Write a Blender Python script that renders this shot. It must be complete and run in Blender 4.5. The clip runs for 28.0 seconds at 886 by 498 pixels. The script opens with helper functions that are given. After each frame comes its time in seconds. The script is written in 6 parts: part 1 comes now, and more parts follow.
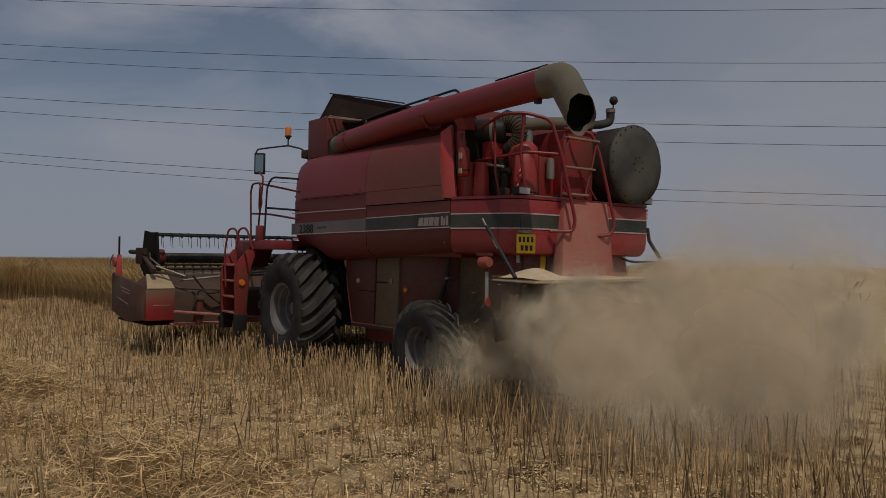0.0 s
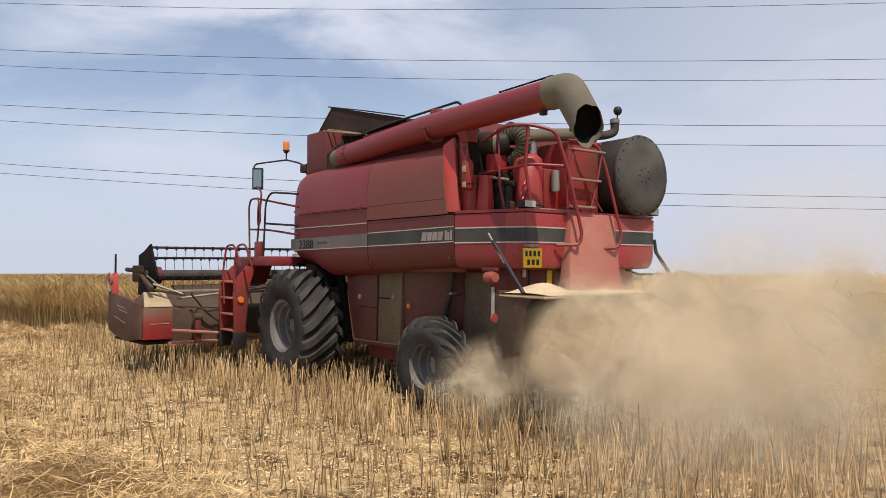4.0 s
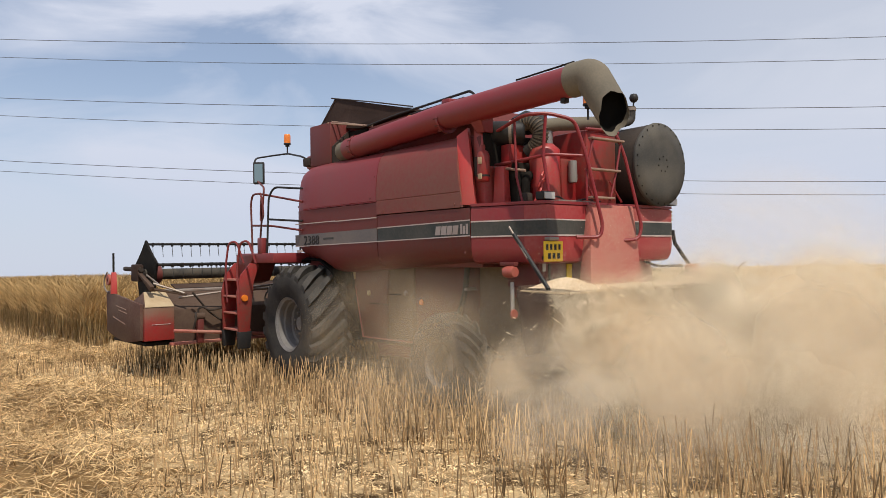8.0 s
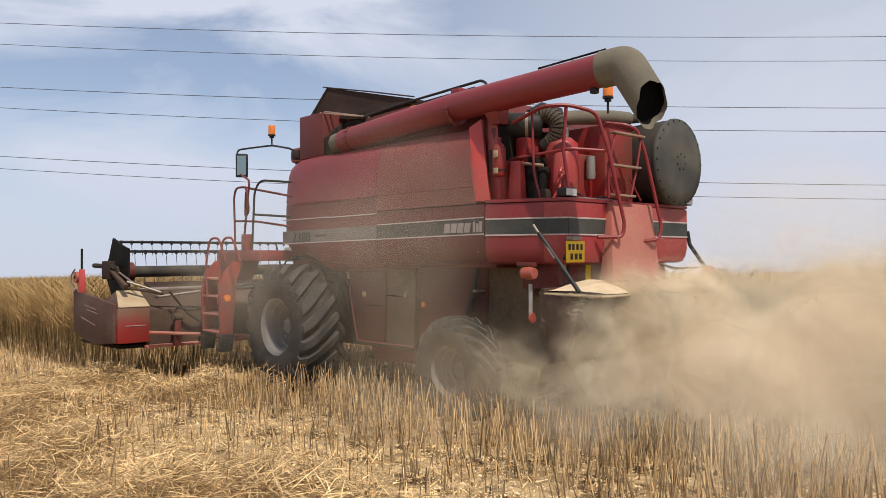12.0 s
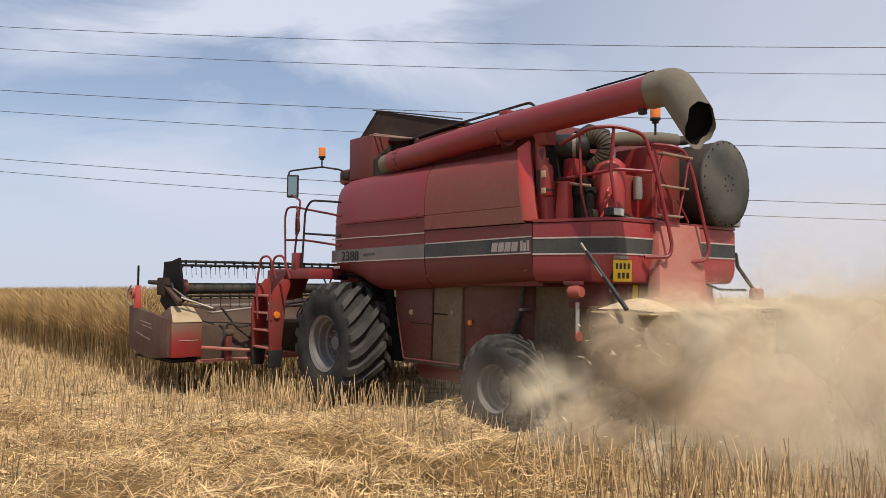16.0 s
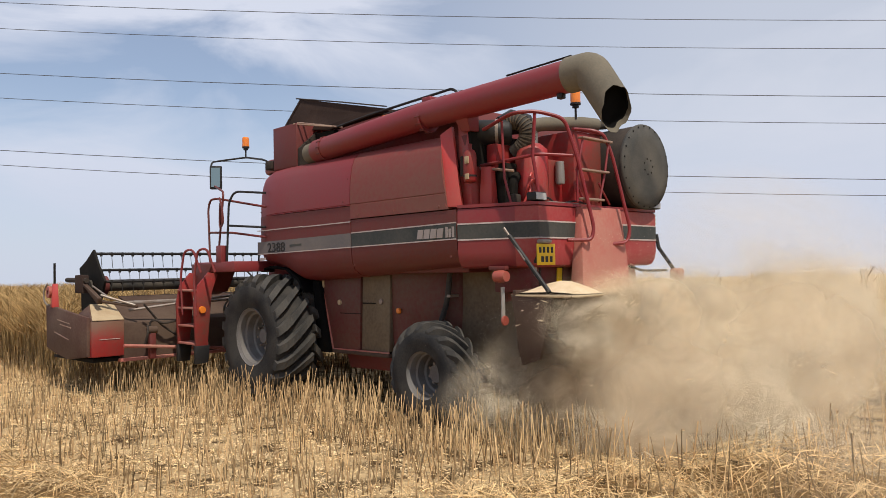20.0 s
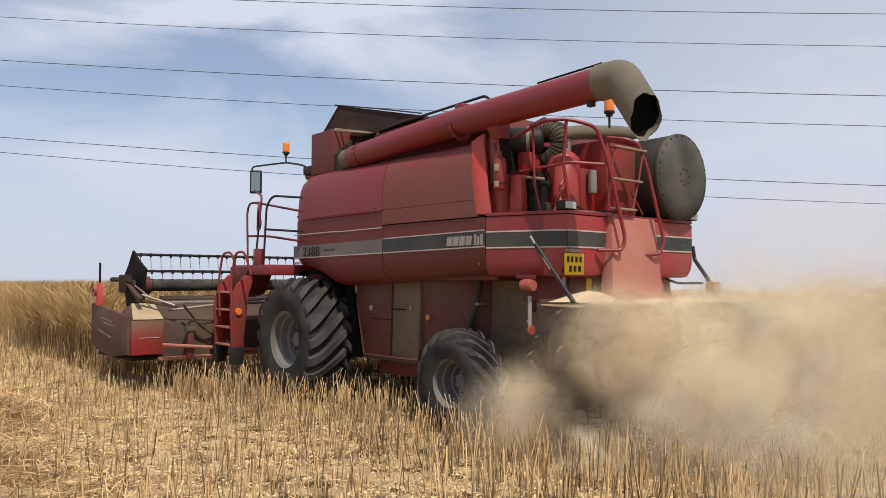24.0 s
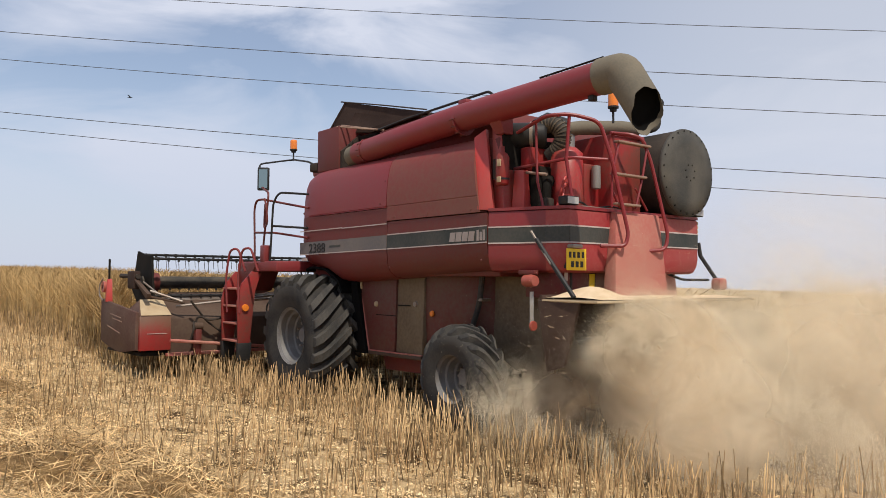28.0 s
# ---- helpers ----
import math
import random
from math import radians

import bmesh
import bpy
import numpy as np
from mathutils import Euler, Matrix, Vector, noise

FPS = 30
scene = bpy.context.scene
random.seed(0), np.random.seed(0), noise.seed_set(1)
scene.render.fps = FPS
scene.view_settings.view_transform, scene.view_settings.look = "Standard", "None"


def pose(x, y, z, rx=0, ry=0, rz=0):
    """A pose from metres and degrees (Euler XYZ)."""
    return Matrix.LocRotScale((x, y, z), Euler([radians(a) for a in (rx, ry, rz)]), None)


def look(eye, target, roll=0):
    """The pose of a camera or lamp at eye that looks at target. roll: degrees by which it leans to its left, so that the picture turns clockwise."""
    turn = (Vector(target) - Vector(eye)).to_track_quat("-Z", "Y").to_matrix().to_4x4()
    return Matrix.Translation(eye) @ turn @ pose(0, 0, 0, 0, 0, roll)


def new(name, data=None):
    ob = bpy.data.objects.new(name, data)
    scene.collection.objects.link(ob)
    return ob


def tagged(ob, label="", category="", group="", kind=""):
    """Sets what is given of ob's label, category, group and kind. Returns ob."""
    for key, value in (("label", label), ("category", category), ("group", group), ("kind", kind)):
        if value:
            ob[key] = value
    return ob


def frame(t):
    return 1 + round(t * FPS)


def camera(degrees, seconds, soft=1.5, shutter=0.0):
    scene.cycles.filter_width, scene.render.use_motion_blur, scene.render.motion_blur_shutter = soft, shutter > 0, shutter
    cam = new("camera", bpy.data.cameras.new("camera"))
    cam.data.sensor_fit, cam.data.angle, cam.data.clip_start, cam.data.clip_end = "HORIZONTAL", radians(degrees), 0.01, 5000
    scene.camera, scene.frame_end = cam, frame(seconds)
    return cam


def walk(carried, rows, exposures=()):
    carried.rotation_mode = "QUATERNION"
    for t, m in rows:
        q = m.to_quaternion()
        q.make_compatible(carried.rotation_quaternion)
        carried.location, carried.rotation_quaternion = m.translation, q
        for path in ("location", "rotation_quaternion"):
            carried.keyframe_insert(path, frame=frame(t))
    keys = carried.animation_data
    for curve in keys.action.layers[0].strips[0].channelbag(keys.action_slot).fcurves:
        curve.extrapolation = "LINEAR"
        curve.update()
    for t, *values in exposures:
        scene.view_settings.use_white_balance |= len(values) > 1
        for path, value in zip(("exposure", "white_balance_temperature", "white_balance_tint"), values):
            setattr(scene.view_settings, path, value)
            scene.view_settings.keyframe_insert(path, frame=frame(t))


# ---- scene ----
# ---------------------------------------------------------------- camera and its way
cam = camera(60.5, 28.0, soft=0.82)
# seconds, place and turn of the camera
VIEW = [
    (0, -9.945, 6.554, 1.492, 90.946, -0.433, -128.089),
    (0.5, -9.312, 6.561, 1.493, 91.518, -0.758, -128.009),
    (1, -8.698, 6.532, 1.495, 91.678, -0.646, -127.84),
    (1.5, -7.982, 6.502, 1.501, 91.691, -0.439, -127.707),
    (2, -7.349, 6.47, 1.505, 91.767, 0.144, -127.31),
    (2.5, -6.688, 6.406, 1.522, 91.621, 0.321, -127.106),
    (3, -5.989, 6.428, 1.482, 91.693, 0.347, -127.087),
    (3.5, -5.342, 6.418, 1.496, 91.672, 0.59, -127.129),
    (4, -4.545, 6.524, 1.54, 91.765, 0.217, -128.384),
    (4.5, -3.854, 6.632, 1.503, 92.22, 0.157, -129.223),
    (6.5, -1.192, 6.702, 1.527, 92.217, 0.624, -130.383),
    (7, -0.477, 6.696, 1.481, 92.1, 0.871, -130.316),
    (7.5, 0.25, 6.719, 1.473, 91.791, 1.021, -130.087),
    (8, 0.964, 6.579, 1.516, 91.498, 1.113, -129.153),
    (8.5, 1.808, 6.656, 1.503, 91.468, 0.619, -129.363),
    (9, 2.456, 6.559, 1.483, 91.638, 1.201, -128.847),
    (9.5, 3.175, 6.611, 1.518, 91.412, 0.619, -129.353),
    (10, 3.851, 6.644, 1.485, 91.452, 0.775, -129.505),
    (10.5, 4.545, 6.604, 1.451, 91.416, 1.098, -129.893),
    (11, 5.253, 6.695, 1.45, 91.303, 0.456, -131.089),
    (11.5, 5.886, 6.665, 1.457, 91.593, 0.605, -131.612),
    (12, 6.538, 6.664, 1.456, 91.875, 0.903, -132.46),
    (12.5, 7.121, 6.694, 1.489, 91.714, 0.928, -132.934),
    (14.5, 9.408, 6.856, 1.409, 91.615, 0.481, -132.738),
    (15, 9.893, 6.859, 1.392, 91.713, 0.122, -131.573),
    (15.5, 10.38, 6.865, 1.433, 92.26, -0.11, -130.496),
    (16, 10.827, 6.809, 1.461, 93.294, -0.399, -129.47),
    (16.5, 11.314, 6.791, 1.441, 93.982, -0.13, -129.153),
    (17, 11.788, 6.769, 1.44, 93.987, 0.212, -129.3),
    (17.5, 12.306, 6.733, 1.455, 93.517, 0.798, -129.871),
    (18, 12.839, 6.733, 1.445, 92.42, 0.966, -130.897),
    (18.5, 13.343, 6.675, 1.436, 91.383, 1.046, -131.936),
    (19, 13.879, 6.676, 1.457, 90.931, 0.823, -132.82),
    (19.5, 14.414, 6.706, 1.49, 91.297, 0.824, -133.457),
    (20, 14.987, 6.694, 1.477, 92.257, 1.147, -134.091),
    (20.5, 15.538, 6.783, 1.48, 92.966, 1.395, -134.9),
    (22.5, 17.6, 6.675, 1.515, 93.742, 0.047, -132.519),
    (23, 18.142, 6.564, 1.52, 93.376, -0.331, -131.435),
    (23.5, 18.652, 6.551, 1.511, 92.96, -0.476, -130.529),
    (24, 19.2, 6.518, 1.496, 92.724, -0.457, -130.375),
    (24.5, 19.766, 6.595, 1.515, 92.526, -0.011, -130.927),
    (25, 20.33, 6.602, 1.5649, 92.5273, 0.262, -131.281),
    (25.5, 20.907, 6.523, 1.5577, 92.6666, 0.894, -131.212),
    (26, 21.487, 6.475, 1.5326, 92.5689, 0.818, -131.044),
    (26.5, 22.012, 6.414, 1.5454, 92.3281, 0.114, -130.424),
    (27, 22.54, 6.359, 1.5553, 92.2654, -0.521, -129.594),
    (27.5, 23.096, 6.362, 1.5581, 92.0517, -1.27, -128.956),
    (28, 23.611, 6.425, 1.54, 92.148, -1.72, -129.219),
]
# seconds, place and turn of the harvester on its way
DRIVE = [
    (0, -0, -0, 0.024, -0.053, -0.803, -0.002),
    (0.5, 0.653, -0, 0.024, -0.083, -0.816, -0.002),
    (1, 1.306, -0, 0.025, -0.112, -0.83, -0.002),
    (1.5, 1.959, -0, 0.023, -0.095, -0.783, -0.002),
    (2, 2.611, -0, 0.022, -0.075, -0.736, -0.002),
    (2.5, 3.262, -0, 0.021, -0.075, -0.712, -0.002),
    (3, 3.913, -0, 0.02, -0.077, -0.687, -0.001),
    (3.5, 4.562, -0, 0.021, -0.104, -0.715, -0.001),
    (4, 5.21, -0, 0.022, -0.146, -0.74, -0.001),
    (4.5, 5.856, -0, 0.026, -0.268, -0.868, -0),
    (6.5, 8.432, 0, 0.032, -0.497, -1.085, 0.001),
    (7, 9.073, 0, 0.034, -0.554, -1.147, 0.002),
    (7.5, 9.709, 0, 0.032, -0.496, -1.079, 0.002),
    (8, 10.342, 0, 0.03, -0.426, -1.016, 0.001),
    (8.5, 10.97, -0, 0.031, -0.342, -1.055, -0.001),
    (9, 11.594, -0, 0.033, -0.244, -1.097, -0.002),
    (9.5, 12.211, -0, 0.037, -0.266, -1.257, -0.003),
    (10, 12.824, -0, 0.042, -0.282, -1.419, -0.004),
    (10.5, 13.429, -0, 0.047, -0.301, -1.573, -0.005),
    (11, 14.028, -0, 0.051, -0.346, -1.722, -0.006),
    (11.5, 14.61, -0, 0.049, -0.395, -1.643, -0.005),
    (12, 15.178, -0, 0.046, -0.453, -1.56, -0.003),
    (12.5, 15.737, -0, 0.042, -0.431, -1.407, -0.002),
    (14.5, 17.929, 0, 0.033, -0.556, -1.102, 0.002),
    (15, 18.462, 0, 0.028, -0.475, -0.933, 0.002),
    (15.5, 18.972, 0, 0.025, -0.484, -0.856, 0.002),
    (16, 19.494, 0, 0.024, -0.509, -0.795, 0.003),
    (16.5, 20.019, 0, 0.021, -0.525, -0.702, 0.003),
    (17, 20.535, 0, 0.02, -0.592, -0.66, 0.004),
    (17.5, 21.052, 0, 0.019, -0.58, -0.65, 0.004),
    (18, 21.566, 0, 0.019, -0.573, -0.636, 0.003),
    (18.5, 22.064, 0, 0.018, -0.538, -0.593, 0.003),
    (19, 22.603, 0, 0.016, -0.5, -0.552, 0.002),
    (19.5, 23.152, 0, 0.015, -0.467, -0.522, 0.002),
    (20, 23.703, 0, 0.015, -0.457, -0.517, 0.002),
    (20.5, 24.254, 0, 0.013, -0.444, -0.44, 0.002),
    (22.5, 26.423, 0, 0.01, -0.511, -0.344, 0.002),
    (23, 26.955, 0, 0.009, -0.509, -0.306, 0.002),
    (23.5, 27.501, 0, 0.008, -0.511, -0.267, 0.002),
    (24, 28.035, 0, 0.007, -0.517, -0.223, 0.002),
    (24.5, 28.57, 0, 0.005, -0.526, -0.171, 0.002),
    (25, 29.116, 0, 0.004, -0.533, -0.121, 0.002),
    (25.5, 29.691, 0, -0.002, -0.607, 0.059, 0.001),
    (26, 30.266, 0, -0.007, -0.682, 0.238, 0),
    (26.5, 30.829, -0, -0.012, -0.752, 0.42, -0.002),
    (27, 31.382, -0, -0.018, -0.828, 0.598, -0.004),
    (27.5, 31.934, -0, -0.022, -0.925, 0.756, -0.006),
    (28, 32.487, -0, -0.028, -1.01, 0.928, -0.009),
]
FADE = [(0, -1.5), (0.3, -0.9), (0.6, -0.42), (0.9, -0.12), (1.2, 0.0), (28, 0.0)]
walk(cam, [(r[0], pose(*r[1:])) for r in VIEW], FADE)

# ---------------------------------------------------------------- sky and sun
SUN_WAY = Vector((-0.80, 0.26, 1.30)).normalized()  # towards the sun


def make_world():
    w = bpy.data.worlds.new("sky")
    scene.world = w
    w.use_nodes = True
    nt = w.node_tree
    nt.nodes.clear()
    n = nt.nodes.new
    out, bg = n("ShaderNodeOutputWorld"), n("ShaderNodeBackground")
    sky = n("ShaderNodeTexSky")
    sky.sky_type = "NISHITA"
    sky.sun_disc = False
    sky.sun_elevation = math.asin(SUN_WAY.z)
    sky.sun_rotation = math.atan2(SUN_WAY.x, SUN_WAY.y)
    sky.air_density, sky.dust_density, sky.ozone_density = 1.0, 0.3, 1.6
    coord, mp = n("ShaderNodeTexCoord"), n("ShaderNodeMapping")
    # thin streaks of high cloud, stretched along the wind
    mp.inputs["Rotation"].default_value = (0.0, radians(8), radians(38))
    mp.inputs["Scale"].default_value = (1.3, 1.9, 5.5)
    no, no2 = n("ShaderNodeTexNoise"), n("ShaderNodeTexNoise")
    no.inputs["Scale"].default_value = 1.5
    no.inputs["Detail"].default_value = 7.0
    no.inputs["Roughness"].default_value = 0.56
    no.inputs["Distortion"].default_value = 0.6
    no2.inputs["Scale"].default_value = 0.7
    no2.inputs["Detail"].default_value = 3.0
    add = n("ShaderNodeMath")
    add.operation = "ADD"
    ramp = n("ShaderNodeValToRGB")
    ramp.color_ramp.elements[0].position, ramp.color_ramp.elements[1].position = 0.43, 0.58
    ramp.color_ramp.elements[0].color = (0.26, 0.26, 0.26, 1)
    ramp.color_ramp.elements[1].color = (0.97, 0.97, 0.97, 1)
    half = n("ShaderNodeMath")
    half.operation, half.inputs[1].default_value = "MULTIPLY", 0.5
    gain = n("ShaderNodeMix")
    gain.data_type, gain.blend_type = "RGBA", "MIX"
    gain.inputs["B"].default_value = (6.9, 7.15, 8.05, 1)
    link = nt.links.new
    link(coord.outputs["Generated"], mp.inputs["Vector"])
    link(mp.outputs["Vector"], no.inputs["Vector"])
    link(mp.outputs["Vector"], no2.inputs["Vector"])
    link(no.outputs["Fac"], add.inputs[0])
    link(no2.outputs["Fac"], add.inputs[1])
    link(add.outputs[0], half.inputs[0])
    # one long bright bank of cirrus, a third of the way up the sky ahead
    mid = Vector((math.cos(radians(19)) * math.cos(radians(-35)), math.cos(radians(19)) * math.sin(radians(-35)), math.sin(radians(19))))
    east = Vector((mid.y, -mid.x, 0)).normalized()
    rise = east.cross(mid).normalized()
    along, across = (east - 0.16 * rise).normalized(), (rise + 0.16 * east).normalized()
    spread = []
    for way, size in ((along, 0.27), (across, 0.062)):
        dot, wide = n("ShaderNodeVectorMath"), n("ShaderNodeMath")
        dot.operation, dot.inputs[1].default_value = "DOT_PRODUCT", way
        wide.operation, wide.inputs[1].default_value = "DIVIDE", size
        link(coord.outputs["Generated"], dot.inputs[0])
        link(dot.outputs["Value"], wide.inputs[0])
        spread.append(wide)
    place, far_off, frayed, bank = n("ShaderNodeCombineXYZ"), n("ShaderNodeVectorMath"), n("ShaderNodeMath"), n("ShaderNodeMapRange")
    far_off.operation, frayed.operation = "LENGTH", "MULTIPLY_ADD"
    frayed.inputs[1].default_value = -2.6
    bank.interpolation_type = "SMOOTHSTEP"
    bank.inputs["From Min"].default_value, bank.inputs["From Max"].default_value = 0.25, -1.25
    bank.inputs["To Max"].default_value = 0.12
    link(spread[0].outputs[0], place.inputs["X"])
    link(spread[1].outputs[0], place.inputs["Y"])
    link(place.outputs[0], far_off.inputs[0])
    link(no.outputs["Fac"], frayed.inputs[0])
    link(far_off.outputs["Value"], frayed.inputs[2])
    link(frayed.outputs[0], bank.inputs["Value"])
    thick = n("ShaderNodeMath")
    thick.operation = "ADD"
    link(half.outputs[0], thick.inputs[0])
    link(bank.outputs["Result"], thick.inputs[1])
    link(thick.outputs[0], ramp.inputs["Fac"])
    link(ramp.outputs["Color"], gain.inputs["Factor"])
    link(sky.outputs["Color"], gain.inputs["A"])
    haze = n("ShaderNodeMix")
    haze.data_type, haze.blend_type = "RGBA", "MULTIPLY"
    haze.inputs["Factor"].default_value, haze.inputs["B"].default_value = 1.0, (0.965, 0.985, 1.02, 1)
    # the air is thicker and greyer towards the skyline
    height, low, air = n("ShaderNodeSeparateXYZ"), n("ShaderNodeMapRange"), n("ShaderNodeMix")
    low.interpolation_type = "SMOOTHSTEP"
    low.inputs["From Min"].default_value, low.inputs["From Max"].default_value = 0.26, 0.0
    low.inputs["To Max"].default_value = 0.9
    air.data_type = "RGBA"
    air.inputs["B"].default_value = (5.85, 6.25, 7.3, 1)
    link(coord.outputs["Generated"], height.inputs[0])
    link(height.outputs["Z"], low.inputs["Value"])
    link(low.outputs["Result"], air.inputs["Factor"])
    side, veil = n("ShaderNodeMapRange"), n("ShaderNodeMix")
    side.interpolation_type = "SMOOTHSTEP"
    side.inputs["From Min"].default_value, side.inputs["From Max"].default_value = -0.10, 0.55
    side.inputs["To Max"].default_value = 0.72
    lean = n("ShaderNodeVectorMath")
    lean.operation, lean.inputs[1].default_value = "DOT_PRODUCT", along
    veil.data_type = "RGBA"
    veil.inputs["B"].default_value = (6.5, 6.65, 7.25, 1)
    link(coord.outputs["Generated"], lean.inputs[0])
    link(lean.outputs["Value"], side.inputs["Value"])
    link(side.outputs["Result"], veil.inputs["Factor"])
    link(gain.outputs["Result"], veil.inputs["A"])
    link(veil.outputs["Result"], air.inputs["A"])
    link(air.outputs["Result"], haze.inputs["A"])
    link(haze.outputs["Result"], bg.inputs["Color"])
    bg.inputs["Strength"].default_value = 0.104
    link(bg.outputs[0], out.inputs["Surface"])


make_world()
sun_data = bpy.data.lights.new("sun", "SUN")
sun_data.energy, sun_data.angle, sun_data.color = 3.8, radians(0.6), (1.0, 0.92, 0.80)
sun = new("sun", sun_data)
sun.matrix_world = look(SUN_WAY * 60, (0, 0, 0))


# ---------------------------------------------------------------- materials
def paint(name, base, second, rough=0.5, metal=0.0, scale=4.0, fine=60.0, amount=0.6, bump=0.15, vary=0.0, spread=(0.35, 0.65), island=False,
          through_light=0.0, stretch=(1, 1, 1), settled_dust=None, detail=6.0):
    """A surface of two colours: broad stains and fine grain, with relief, and a shift of lightness from piece to piece."""
    m = bpy.data.materials.new(name)
    m.use_nodes = True
    nt = m.node_tree
    b = nt.nodes["Principled BSDF"]
    n, link = nt.nodes.new, nt.links.new
    co, mp = n("ShaderNodeTexCoord"), n("ShaderNodeMapping")
    mp.inputs["Scale"].default_value = stretch
    link(co.outputs["Object"], mp.inputs["Vector"])
    big, small = n("ShaderNodeTexNoise"), n("ShaderNodeTexNoise")
    big.inputs["Scale"].default_value, big.inputs["Detail"].default_value = scale, detail
    small.inputs["Scale"].default_value, small.inputs["Detail"].default_value = fine, 4
    link(mp.outputs["Vector"], big.inputs["Vector"])
    link(mp.outputs["Vector"], small.inputs["Vector"])
    mixf = n("ShaderNodeMath")
    mixf.operation = "MULTIPLY_ADD"
    mixf.inputs[1].default_value, mixf.inputs[2].default_value = 0.3, 0.0
    link(small.outputs["Fac"], mixf.inputs[0])
    tot = n("ShaderNodeMath")
    tot.operation = "MULTIPLY_ADD"
    tot.inputs[1].default_value = 0.7
    link(big.outputs["Fac"], tot.inputs[0])
    link(mixf.outputs[0], tot.inputs[2])
    rng = n("ShaderNodeMapRange")
    rng.inputs["From Min"].default_value, rng.inputs["From Max"].default_value = spread
    rng.inputs["To Max"].default_value = amount
    link(tot.outputs[0], rng.inputs["Value"])
    mix = n("ShaderNodeMix")
    mix.data_type = "RGBA"
    mix.inputs["A"].default_value, mix.inputs["B"].default_value = (*base, 1), (*second, 1)
    link(rng.outputs["Result"], mix.inputs["Factor"])
    colour = mix.outputs["Result"]
    if settled_dust:
        # a ragged coat of field dust that lies thickest along the upper edge
        low, high, coat, most = settled_dust
        axes, edge, rag, film = n("ShaderNodeSeparateXYZ"), n("ShaderNodeMapRange"), n("ShaderNodeMath"), n("ShaderNodeMix")
        link(co.outputs["Object"], axes.inputs[0])
        rag.operation, rag.inputs[1].default_value = "MULTIPLY_ADD", (high - low) * 1.1
        link(tot.outputs[0], rag.inputs[0])
        link(axes.outputs["Z"], rag.inputs[2])
        edge.interpolation_type = "SMOOTHSTEP"
        edge.inputs["From Min"].default_value, edge.inputs["From Max"].default_value = low + (high - low) * 0.55, high + (high - low) * 0.55
        edge.inputs["To Max"].default_value = most
        link(rag.outputs[0], edge.inputs["Value"])
        film.data_type = "RGBA"
        film.inputs["B"].default_value = (*coat, 1)
        link(edge.outputs["Result"], film.inputs["Factor"])
        link(colour, film.inputs["A"])
        colour = film.outputs["Result"]
    if vary:
        if island:
            rnd = n("ShaderNodeNewGeometry").outputs["Random Per Island"]
        else:
            rnd = n("ShaderNodeObjectInfo").outputs["Random"]
        r2 = n("ShaderNodeMapRange")
        r2.inputs["To Min"].default_value, r2.inputs["To Max"].default_value = 1 - vary, 1 + vary
        link(rnd, r2.inputs["Value"])
        hsv = n("ShaderNodeHueSaturation")
        link(r2.outputs["Result"], hsv.inputs["Value"])
        link(colour, hsv.inputs["Color"])
        colour = hsv.outputs["Color"]
    link(colour, b.inputs["Base Color"])
    b.inputs["Roughness"].default_value, b.inputs["Metallic"].default_value = rough, metal
    b.inputs["Specular IOR Level"].default_value = 0.5 if rough < 0.5 else 0.3 if rough < 0.65 else 0.12
    if bump:
        bp = n("ShaderNodeBump")
        bp.inputs["Strength"].default_value, bp.inputs["Distance"].default_value = bump, 0.01
        link(small.outputs["Fac"], bp.inputs["Height"])
        link(bp.outputs["Normal"], b.inputs["Normal"])
    if through_light:
        tr, ms = n("ShaderNodeBsdfTranslucent"), n("ShaderNodeMixShader")
        ms.inputs["Fac"].default_value = through_light
        link(colour, tr.inputs["Color"])
        link(b.outputs[0], ms.inputs[1])
        link(tr.outputs[0], ms.inputs[2])
        link(ms.outputs[0], nt.nodes["Material Output"].inputs["Surface"])
    return m


